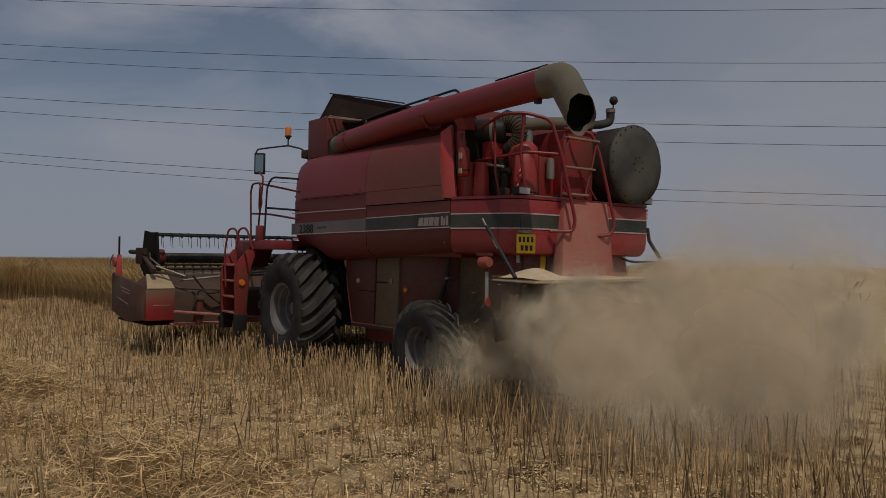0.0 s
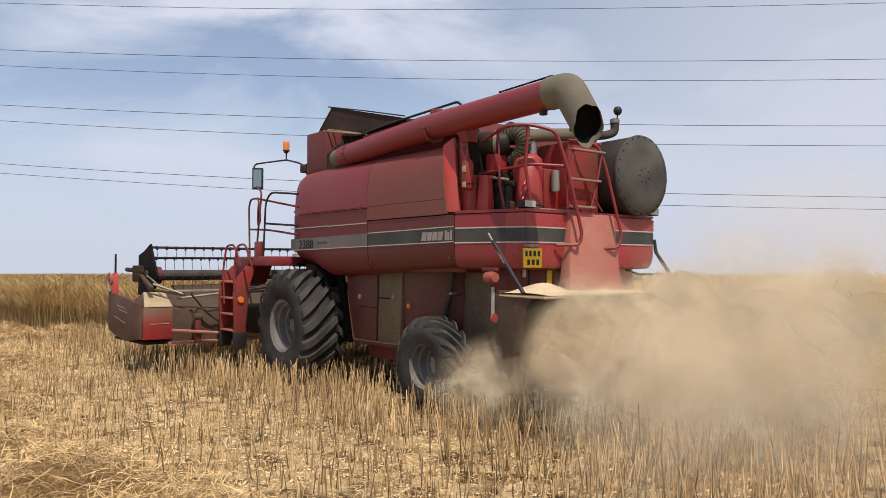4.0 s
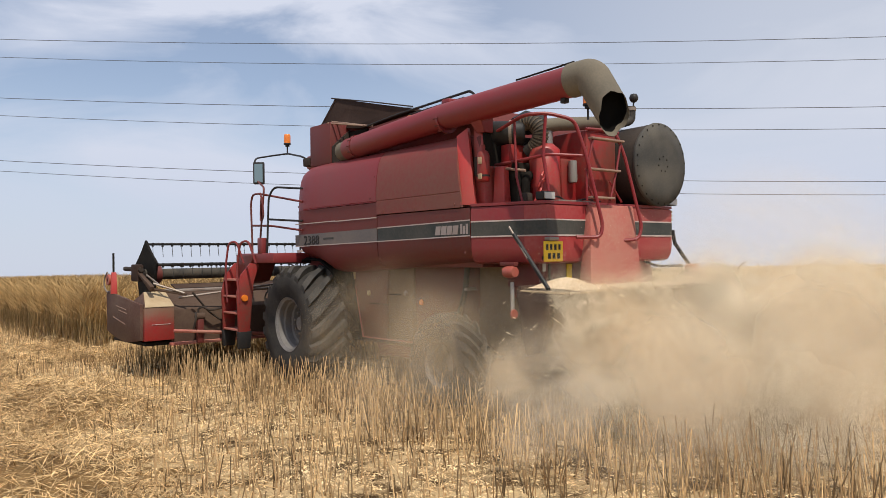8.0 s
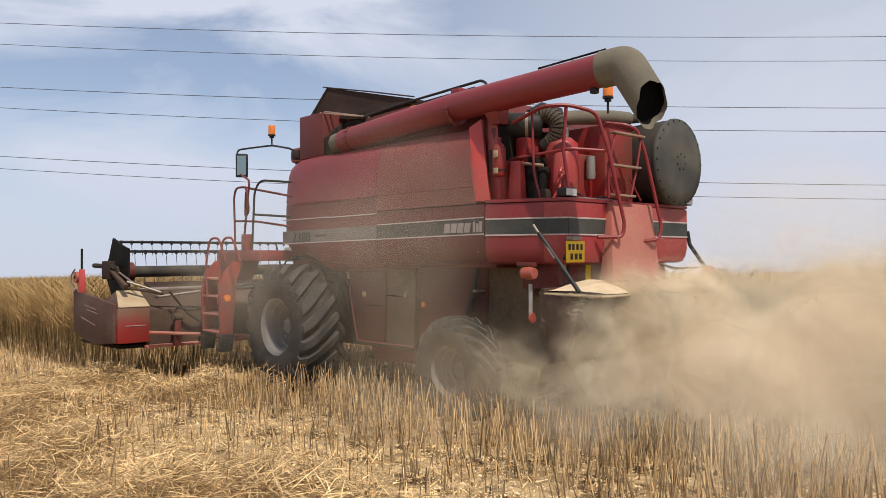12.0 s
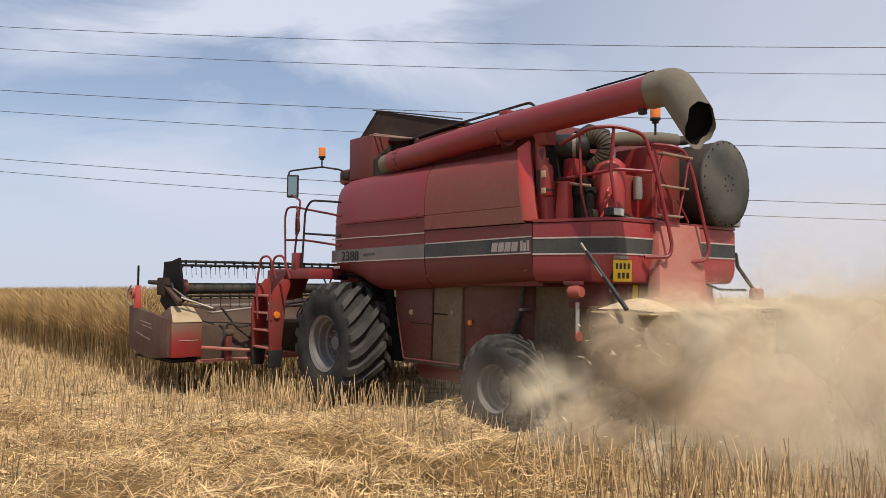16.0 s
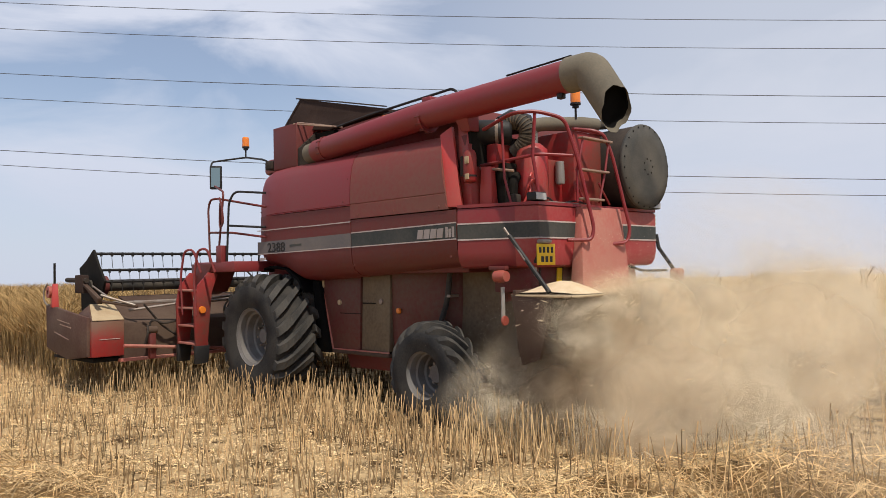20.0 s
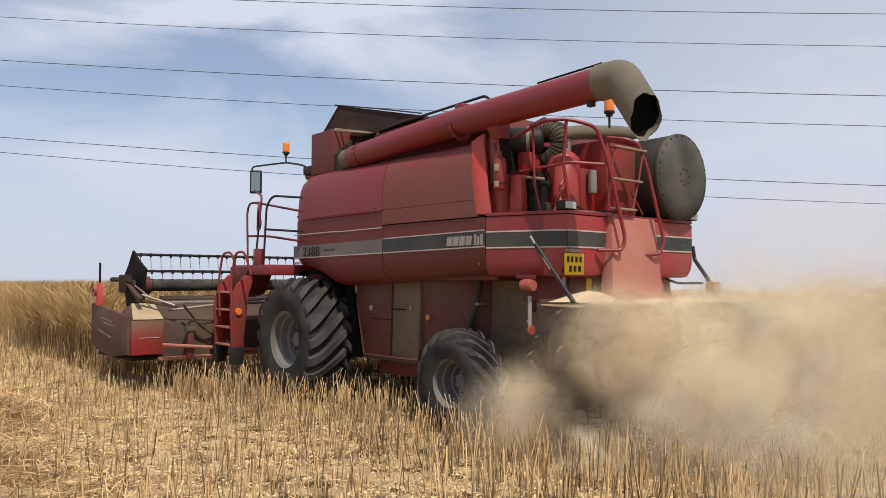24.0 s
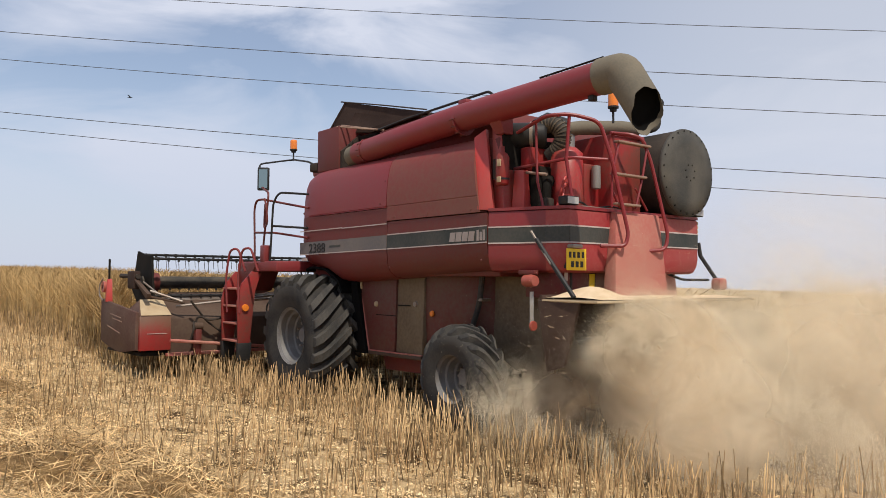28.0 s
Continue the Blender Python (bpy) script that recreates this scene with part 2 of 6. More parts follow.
M = dict(
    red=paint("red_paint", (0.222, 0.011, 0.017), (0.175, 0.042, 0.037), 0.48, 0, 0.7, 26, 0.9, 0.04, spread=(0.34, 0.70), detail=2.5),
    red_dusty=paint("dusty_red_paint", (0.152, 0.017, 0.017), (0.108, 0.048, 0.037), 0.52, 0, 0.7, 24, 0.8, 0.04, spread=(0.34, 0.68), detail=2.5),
    red_shield=paint("brown_dusted_red_paint", (0.210, 0.022, 0.025), (0.180, 0.072, 0.054), 0.56, 0, 0.6, 20, 0.95, 0.04, spread=(0.32, 0.62), detail=2.0),
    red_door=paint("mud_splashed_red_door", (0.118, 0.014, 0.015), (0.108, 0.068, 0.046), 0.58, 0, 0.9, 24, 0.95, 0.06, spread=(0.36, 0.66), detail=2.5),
    red_box=paint("dust_topped_red_paint", (0.30, 0.014, 0.016), (0.17, 0.045, 0.034), 0.45, 0, 1.8, 24, 0.8, 0.05, spread=(0.38, 0.64), settled_dust=(0.66, 0.96, (0.17, 0.105, 0.068), 0.9)),
    sheet=paint("rusty_brown_end_sheet", (0.085, 0.040, 0.032), (0.135, 0.088, 0.064), 0.65, 0, 1.6, 28, 0.9, 0.08, spread=(0.38, 0.62)),
    red_bright=paint("bright_red_paint", (0.48, 0.040, 0.036), (0.37, 0.085, 0.065), 0.45, 0, 1.6, 40, 0.75, 0.04),
    red_engine=paint("oily_red_engine_paint", (0.36, 0.022, 0.024), (0.26, 0.072, 0.052), 0.42, 0, 2.5, 40, 0.9, 0.05, spread=(0.38, 0.6)),
    red_pale=paint("dust_caked_red_paint", (0.39, 0.105, 0.088), (0.40, 0.215, 0.160), 0.7, 0, 1.5, 30, 0.8, 0.05),
    # dusty red, made paler still for the sunlight on the rear
    red_hood=paint("dusty_sunlit_hood_paint", (0.300, 0.024, 0.030), (0.33, 0.118, 0.094), 0.55, 0, 0.8, 28, 0.9, 0.04, spread=(0.32, 0.70), detail=2.5),
    red_end=paint("scuffed_red_paint", (0.29, 0.016, 0.017), (0.14, 0.055, 0.04), 0.5, 0, 1.8, 24, 0.95, 0.05, spread=(0.36, 0.64)),
    brown=paint("dirty_brown_steel", (0.064, 0.038, 0.029), (0.110, 0.075, 0.052), 0.7, 0, 1.8, 30, 0.8, 0.08),
    olive=paint("olive_dusted_sheet", (0.105, 0.072, 0.048), (0.215, 0.165, 0.105), 0.85, 0, 1.3, 26, 0.9, 0.08, spread=(0.30, 0.62), detail=2.5),
    stripe=paint("dark_stripe", (0.030, 0.036, 0.034), (0.10, 0.09, 0.075), 0.55, 0, 2.2, 40, 0.6, 0.02),
    grey_stripe=paint("grey_stripe", (0.12, 0.11, 0.11), (0.20, 0.165, 0.14), 0.55, 0, 2.0, 40, 0.7, 0.02),
    mark=paint("dusty_pale_mark", (0.33, 0.29, 0.27), (0.26, 0.20, 0.17), 0.55, 0, 6, 60, 0.6, 0),
    white=paint("pale_pinstripe", (0.48, 0.41, 0.38), (0.36, 0.26, 0.22), 0.5, 0, 6, 60, 0.6, 0),
    black=paint("black_plastic", (0.011, 0.011, 0.012), (0.042, 0.036, 0.030), 0.55, 0, 3, 50, 0.5, 0.05),
    # near black that stands in for shade in wheel arch and spout
    void=paint("painted_shade_black", (0.004, 0.004, 0.004), (0.008, 0.007, 0.006), 1.0, 0, 3, 40, 0.5, 0.0),
    # dark metal; in recesses and underneath, shade put into the colour
    dark=paint("dark_metal_and_shade", (0.008, 0.007, 0.006), (0.032, 0.026, 0.020), 0.8, 0, 3, 40, 0.5, 0.05),
    rubber=paint("tyre_rubber", (0.020, 0.020, 0.021), (0.062, 0.056, 0.049), 0.8, 0, 3.5, 60, 0.8, 0.25, spread=(0.36, 0.6)),
    tread=paint("dusty_tread_rubber", (0.040, 0.039, 0.038), (0.085, 0.077, 0.066), 0.8, 0, 5, 60, 0.8, 0.25, spread=(0.36, 0.6)),
    rim=paint("dusty_steel_rim", (0.19, 0.185, 0.18), (0.11, 0.09, 0.075), 0.6, 0.0, 4, 60, 0.7, 0.05),
    steel=paint("worn_steel", (0.28, 0.25, 0.22), (0.20, 0.13, 0.09), 0.5, 0.4, 5, 70, 0.7, 0.08),
    # brown darkened to hold the shade under the tank lid
    lid=paint("shaded_lid_brown", (0.036, 0.023, 0.019), (0.078, 0.050, 0.039), 0.85, 0, 2.0, 40, 0.7, 0.06),
    screen=paint("dusty_grey_screen", (0.052, 0.052, 0.050), (0.135, 0.122, 0.100), 0.7, 0.1, 2.2, 160, 0.75, 0.25, spread=(0.38, 0.62)),
    drum=paint("dark_brown_drum", (0.030, 0.025, 0.022), (0.075, 0.058, 0.045), 0.75, 0, 3, 60, 0.7, 0.08),
    rubber_pipe=paint("dusty_olive_rubber", (0.125, 0.112, 0.088), (0.20, 0.17, 0.125), 0.8, 0, 2.5, 50, 0.8, 0.1),
    hose=paint("dark_corrugated_hose", (0.03, 0.03, 0.03), (0.12, 0.10, 0.075), 0.7, 0, 4, 60, 0.7, 0.1),
    rung=paint("dusty_red_grey_steel", (0.25, 0.15, 0.12), (0.36, 0.27, 0.20), 0.7, 0.1, 5, 60, 0.8, 0.08),
    ring=paint("dusty_hose_ribs", (0.085, 0.07, 0.055), (0.18, 0.145, 0.105), 0.8, 0, 6, 60, 0.8, 0.08),
    tan=paint("chaff_covered_cream", (0.46, 0.36, 0.23), (0.34, 0.24, 0.14), 0.9, 0, 5, 90, 0.7, 0.2),
    chaff=paint("pale_chaff_pile", (0.72, 0.56, 0.38), (0.52, 0.38, 0.22), 0.95, 0, 7, 90, 0.8, 0.5),
    orange=paint("orange_lens", (0.80, 0.22, 0.025), (0.48, 0.13, 0.03), 0.2, 0, 8, 60, 0.5, 0),
    orange_red=paint("orange_red_plastic", (0.36, 0.065, 0.045), (0.30, 0.12, 0.08), 0.45, 0, 8, 60, 0.5, 0),
    yellow=paint("yellow_reflective_plate", (0.72, 0.46, 0.012), (0.55, 0.35, 0.03), 0.5, 0, 5, 50, 0.5, 0),
    lamp=paint("lamp_glass", (0.45, 0.44, 0.42), (0.33, 0.28, 0.22), 0.2, 0.2, 5, 50, 0.5, 0),
    dent=paint("grey_tin", (0.30, 0.29, 0.28), (0.22, 0.19, 0.15), 0.5, 0.4, 4, 60, 0.6, 0.05),
    wire=paint("aluminium_cable", (0.06, 0.06, 0.065), (0.09, 0.09, 0.09), 0.6, 0.3, 0.5, 10, 0.4, 0),
    soil=paint("chaff_strewn_soil", (0.085, 0.050, 0.023), (0.56, 0.41, 0.225), 0.95, 0, 3.1, 75, 0.95, 1.0, spread=(0.41, 0.54)),
    stalk=paint("rape_stubble", (0.205, 0.122, 0.056), (0.56, 0.385, 0.20), 0.75, 0, 1.2, 30, 0.9, 0.0, vary=0.72, island=True, through_light=0.08),
    litter=paint("straw_litter", (0.48, 0.335, 0.165), (0.80, 0.60, 0.325), 0.8, 0, 1.4, 30, 0.9, 0.0, vary=0.6, island=True, through_light=0.15),
    chip=paint("pale_chaff_flakes", (0.91, 0.71, 0.43), (0.68, 0.48, 0.25), 0.85, 0, 2, 30, 0.9, 0.0, vary=0.4, island=True, through_light=0.2),
    straw=paint("brown_straw_swath", (0.40, 0.258, 0.122), (0.84, 0.61, 0.32), 0.8, 0, 1.4, 20, 0.9, 0.0, vary=0.62, island=True, through_light=0.15),
    bed=paint("matted_brown_straw", (0.13, 0.075, 0.030), (0.34, 0.215, 0.09), 0.9, 0, 3.0, 40, 0.9, 1.0),
    crop=paint("ripe_rape_crop", (0.32, 0.208, 0.092), (0.60, 0.42, 0.195), 0.8, 0, 0.7, 12, 0.9, 0.0, vary=0.4, island=True, through_light=0.35),
    canopy=paint("far_crop_canopy", (0.31, 0.20, 0.08), (0.47, 0.32, 0.14), 0.95, 0, 0.5, 5, 0.9, 1.0),
    bits=paint("flying_straw", (0.85, 0.70, 0.48), (0.62, 0.48, 0.28), 0.9, 0, 0.9, 8, 0.8, 0.0, vary=0.3, island=True, through_light=0.3),
    # leaf green lightened: the haze of distance is put into the colour
    bark=paint("hazed_hedge_leaves", (0.085, 0.095, 0.060), (0.14, 0.145, 0.095), 0.8, 0, 0.5, 4, 0.8, 0.0, vary=0.3, island=True),
    feather=paint("dark_feathers", (0.015, 0.014, 0.014), (0.03, 0.03, 0.03), 0.7, 0, 9, 60, 0.5, 0),
)


def wisp_material(name, base, second, amount):
    """A thin veil of dust: denser in its middle, torn by noise, clear towards its rim."""
    m = bpy.data.materials.new(name)
    m.use_nodes = True
    nt = m.node_tree
    nt.nodes.clear()
    n, link = nt.nodes.new, nt.links.new
    co, info = n("ShaderNodeTexCoord"), n("ShaderNodeObjectInfo")
    flat = n("ShaderNodeVectorMath")
    flat.operation, flat.inputs[1].default_value = "MULTIPLY", (1, 1, 0)
    rad = n("ShaderNodeVectorMath")
    rad.operation = "LENGTH"
    rim = n("ShaderNodeMapRange")
    rim.interpolation_type = "SMOOTHERSTEP"
    rim.inputs["From Min"].default_value, rim.inputs["From Max"].default_value = 0.92, 0.30
    noi = n("ShaderNodeTexNoise")
    noi.noise_dimensions = "4D"
    noi.inputs["Scale"].default_value, noi.inputs["Detail"].default_value, noi.inputs["Roughness"].default_value = 1.9, 5.0, 0.55
    noi.inputs["Distortion"].default_value = 0.8
    many = n("ShaderNodeMath")
    many.operation, many.inputs[1].default_value = "MULTIPLY", 40.0
    torn_f = n("ShaderNodeMapRange")
    torn_f.inputs["From Min"].default_value, torn_f.inputs["From Max"].default_value = 0.32, 0.66
    torn_f.inputs["To Min"].default_value, torn_f.inputs["To Max"].default_value = 0.45, 1.0
    mul, mul2 = n("ShaderNodeMath"), n("ShaderNodeMath")
    mul.operation = mul2.operation = "MULTIPLY"
    mul2.inputs[1].default_value = amount
    mix = n("ShaderNodeMix")
    mix.data_type = "RGBA"
    mix.inputs["A"].default_value, mix.inputs["B"].default_value = (*base, 1), (*second, 1)
    dif, tra, both = n("ShaderNodeBsdfDiffuse"), n("ShaderNodeBsdfTranslucent"), n("ShaderNodeMixShader")
    clear, last, out = n("ShaderNodeBsdfTransparent"), n("ShaderNodeMixShader"), n("ShaderNodeOutputMaterial")
    link(co.outputs["Object"], flat.inputs[0])
    link(flat.outputs[0], rad.inputs[0])
    link(rad.outputs["Value"], rim.inputs["Value"])
    link(co.outputs["Object"], noi.inputs["Vector"])
    link(info.outputs["Random"], many.inputs[0])
    link(many.outputs[0], noi.inputs["W"])
    link(noi.outputs["Fac"], torn_f.inputs["Value"])
    link(rim.outputs["Result"], mul.inputs[0])
    link(torn_f.outputs["Result"], mul.inputs[1])
    link(mul.outputs[0], mul2.inputs[0])
    link(info.outputs["Random"], mix.inputs["Factor"])
    both.inputs["Fac"].default_value = 0.4
    link(mix.outputs["Result"], dif.inputs["Color"])
    link(mix.outputs["Result"], tra.inputs["Color"])
    link(dif.outputs[0], both.inputs[1])
    link(tra.outputs[0], both.inputs[2])
    link(mul2.outputs[0], last.inputs["Fac"])
    link(clear.outputs[0], last.inputs[1])
    link(both.outputs[0], last.inputs[2])
    link(last.outputs[0], out.inputs["Surface"])
    return m


def grain_material():
    """Airborne grains: each scatters the daylight evenly, whichever way it happens to face."""
    m = bpy.data.materials.new("flying_dust")
    m.use_nodes = True
    nt = m.node_tree
    nt.nodes.clear()
    n, link = nt.nodes.new, nt.links.new
    co, noi, mix = n("ShaderNodeTexCoord"), n("ShaderNodeTexNoise"), n("ShaderNodeMix")
    noi.inputs["Scale"].default_value, noi.inputs["Detail"].default_value = 1.4, 4.0
    mix.data_type = "RGBA"
    mix.inputs["A"].default_value, mix.inputs["B"].default_value = (0.83, 0.655, 0.435, 1), (0.98, 0.855, 0.635, 1)
    dif, way, out = n("ShaderNodeBsdfDiffuse"), n("ShaderNodeCombineXYZ"), n("ShaderNodeOutputMaterial")
    for k, v in zip("XYZ", (-0.50, 0.42, 0.76)):
        way.inputs[k].default_value = v
    link(co.outputs["Object"], noi.inputs["Vector"])
    link(noi.outputs["Fac"], mix.inputs["Factor"])
    link(mix.outputs["Result"], dif.inputs["Color"])
    link(way.outputs[0], dif.inputs["Normal"])
    link(dif.outputs[0], out.inputs["Surface"])
    return m


M["dust"] = grain_material()
M["wisp"] = wisp_material("dust_veil", (0.84, 0.69, 0.485), (0.68, 0.53, 0.35), 0.92)
M["mid_wisp"] = wisp_material("low_dust_veil", (0.82, 0.67, 0.475), (0.68, 0.53, 0.35), 0.72)
M["haze_wisp"] = wisp_material("drifting_dust_veil", (0.82, 0.70, 0.53), (0.76, 0.63, 0.46), 0.34)
M["faint_wisp"] = wisp_material("faint_dust_haze", (0.80, 0.69, 0.54), (0.80, 0.69, 0.54), 0.12)
M["thin_wisp"] = wisp_material("thin_dust_veil", (0.80, 0.66, 0.47), (0.74, 0.59, 0.40), 0.24)


def glass_material():
    m = bpy.data.materials.new("tinted_cab_glass")
    m.use_nodes = True
    b = m.node_tree.nodes["Principled BSDF"]
    b.inputs["Base Color"].default_value = (0.25, 0.3, 0.3, 1)
    b.inputs["Transmission Weight"].default_value, b.inputs["Roughness"].default_value = 0.9, 0.03
    return m


M["glass"] = glass_material()
mirror_mat = bpy.data.materials.new("mirror_glass")
mirror_mat.use_nodes = True
mb = mirror_mat.node_tree.nodes["Principled BSDF"]
mb.inputs["Base Color"].default_value, mb.inputs["Metallic"].default_value, mb.inputs["Roughness"].default_value = (0.30, 0.36, 0.34, 1), 1.0, 0.08
M["mirror"] = mirror_mat


# ---------------------------------------------------------------- shaping helpers
def thing(name, label, category, group="", kind=""):
    return tagged(new(name), label, category, group, kind)


def part(name, bm, material, parent, label="", smooth=False):
    me = bpy.data.meshes.new(name)
    bmesh.ops.recalc_face_normals(bm, faces=bm.faces)
    bm.to_mesh(me)
    bm.free()
    me.materials.append(M[material])
    me.polygons.foreach_set("use_smooth", [True] * len(me.polygons))
    me.set_sharp_from_angle(angle=1.2 if smooth else 0.62)
    ob = new(name, me)
    ob.parent = parent
    return tagged(ob, label)


def box(x0, x1, y0, y1, z0, z1, bevel=0.01, bm=None):
    bm = bm or bmesh.new()
    r = bmesh.ops.create_cube(bm, size=1.0)
    vs = r["verts"]
    for v in vs:
        v.co = Vector((x0 + (v.co.x + 0.5) * (x1 - x0), y0 + (v.co.y + 0.5) * (y1 - y0), z0 + (v.co.z + 0.5) * (z1 - z0)))
    if bevel:
        es = list({e for v in vs for e in v.link_edges})
        bmesh.ops.bevel(bm, geom=es, offset=bevel, segments=2, affect="EDGES", profile=0.5)
    return bm


def solid(lower, upper, bm=None, bevel=0.0):
    """A closed solid between two rings of the same number of corners."""
    bm = bm or bmesh.new()
    a, b = [bm.verts.new(p) for p in lower], [bm.verts.new(p) for p in upper]
    fs = [bm.faces.new(a), bm.faces.new(b[::-1])]
    for i in range(len(a)):
        j = (i + 1) % len(a)
        fs.append(bm.faces.new((a[i], a[j], b[j], b[i])))
    if bevel:
        es = list({e for f in fs for e in f.edges})
        bmesh.ops.bevel(bm, geom=es, offset=bevel, segments=2, affect="EDGES", profile=0.5)
    return bm


def slab_x(pts, x0, x1, bevel=0.0, bm=None):
    return solid([(x0, y, z) for y, z in pts], [(x1, y, z) for y, z in pts], bm, bevel)


def slab_y(pts, y0, y1, bevel=0.0, bm=None):
    return solid([(x, y0, z) for x, z in pts], [(x, y1, z) for x, z in pts], bm, bevel)


def slab_z(pts, z0, z1, bevel=0.0, bm=None):
    return solid([(x, y, z0) for x, y in pts], [(x, y, z1) for x, y in pts], bm, bevel)


def loft(sections, bm=None, cap=True):
    bm = bm or bmesh.new()
    rows = [[bm.verts.new(p) for p in s] for s in sections]
    for a, b in zip(rows, rows[1:]):
        for i in range(len(a)):
            j = (i + 1) % len(a)
            bm.faces.new((a[i], a[j], b[j], b[i]))
    if cap:
        bm.faces.new(rows[0][::-1])
        bm.faces.new(rows[-1])
    return bm


def tube(points, r, seg=8, bm=None, radii=None):
    """A round bar through the points, with mitred bends."""
    bm = bm or bmesh.new()
    ps = [Vector(p) for p in points]
    rows, side = [], None
    for i, p in enumerate(ps):
        a = (p - ps[i - 1]).normalized() if i else (ps[1] - p).normalized()
        b = (ps[i + 1] - p).normalized() if i < len(ps) - 1 else a
        d = (a + b).normalized() if (a + b).length > 1e-4 else a
        if side is None:
            side = d.orthogonal().normalized()
        side = (side - d * side.dot(d)).normalized()
        up = d.cross(side)
        k = (radii[i] if radii else r) / max(0.6, (0.5 + 0.5 * a.dot(b)) ** 0.5)
        rows.append([p + (side * math.cos(t) + up * math.sin(t)) * k for t in (2 * math.pi * j / seg for j in range(seg))])
    return loft(rows, bm)


def rounded(points, r, n=4):
    """The points with each inner corner turned into a small arc."""
    ps = [Vector(p) for p in points]
    out = [ps[0]]
    for a, p, b in zip(ps, ps[1:], ps[2:]):
        k = min(r, (a - p).length * 0.45, (b - p).length * 0.45)
        u, v = p + (a - p).normalized() * k, p + (b - p).normalized() * k
        for i in range(n + 1):
            t = i / n
            out.append(u * (1 - t) ** 2 + p * 2 * t * (1 - t) + v * t * t)
    return out + [ps[-1]]


def spin_y(profile, seg, bm=None, centre=(0, 0, 0), axis="y"):
    """A turned body: the profile's (radius, along) pairs about an axis."""
    bm = bm or bmesh.new()
    c = Vector(centre)
    rows = []
    for k in range(seg):
        t = 2 * math.pi * k / seg
        if axis == "y":
            rows.append([bm.verts.new(c + Vector((r * math.cos(t), a, r * math.sin(t)))) for r, a in profile])
        elif axis == "x":
            rows.append([bm.verts.new(c + Vector((a, r * math.cos(t), r * math.sin(t)))) for r, a in profile])
        else:
            rows.append([bm.verts.new(c + Vector((r * math.cos(t), r * math.sin(t), a))) for r, a in profile])
    for k in range(seg):
        a, b = rows[k], rows[(k + 1) % seg]
        for i in range(len(profile) - 1):
            bm.faces.new((a[i], a[i + 1], b[i + 1], b[i]))
    bmesh.ops.remove_doubles(bm, verts=bm.verts, dist=1e-5)
    return bm


def lettering(text, size, m, material, parent, name="lettering", depth=0.003):
    cu = bpy.data.curves.new(name, "FONT")
    cu.body, cu.size, cu.extrude, cu.align_x = text, size, depth, "LEFT"
    tmp = bpy.data.objects.new(name, cu)
    scene.collection.objects.link(tmp)
    bpy.context.view_layer.update()
    me = bpy.data.meshes.new_from_object(tmp.evaluated_get(bpy.context.evaluated_depsgraph_get()))
    bpy.data.objects.remove(tmp)
    me.transform(m)
    me.materials.clear()
    me.materials.append(M[material])
    ob = new(name, me)
    ob.parent = parent
    return ob


def heap_mesh(name, verts, faces, material, parent=None, smooth=False):
    """One mesh from arrays of corners and faces, made by the arithmetic around it."""
    me = bpy.data.meshes.new(name)
    verts, faces = np.asarray(verts, np.float32), np.asarray(faces, np.int32)
    k = faces.shape[1]
    me.vertices.add(len(verts))
    me.vertices.foreach_set("co", verts.ravel())
    me.loops.add(faces.size)
    me.loops.foreach_set("vertex_index", faces.ravel())
    me.polygons.add(len(faces))
    me.polygons.foreach_set("loop_start", np.arange(len(faces), dtype=np.int32) * k)
    me.update(calc_edges=True)
    me.materials.append(M[material])
    if smooth:
        me.polygons.foreach_set("use_smooth", [True] * len(me.polygons))
    return me


# ---------------------------------------------------------------- the combine harvester (x ahead, y to its left, z up, origin under the front axle)
harvester = thing("combine_harvester", "dusty red combine harvester cutting a ripe rape field", "combine harvester")


def belly(x):
    """The lower edge of the side panels, with the wheel arch cut into its front."""
    xs, zs = (-3.5, -3.2, -1.7, -0.62, -0.45, -0.23, 0.0, 0.35), (1.63, 1.62, 1.55, 1.50, 1.56, 1.65, 1.70, 1.73)
    return float(np.interp(x, xs, zs))


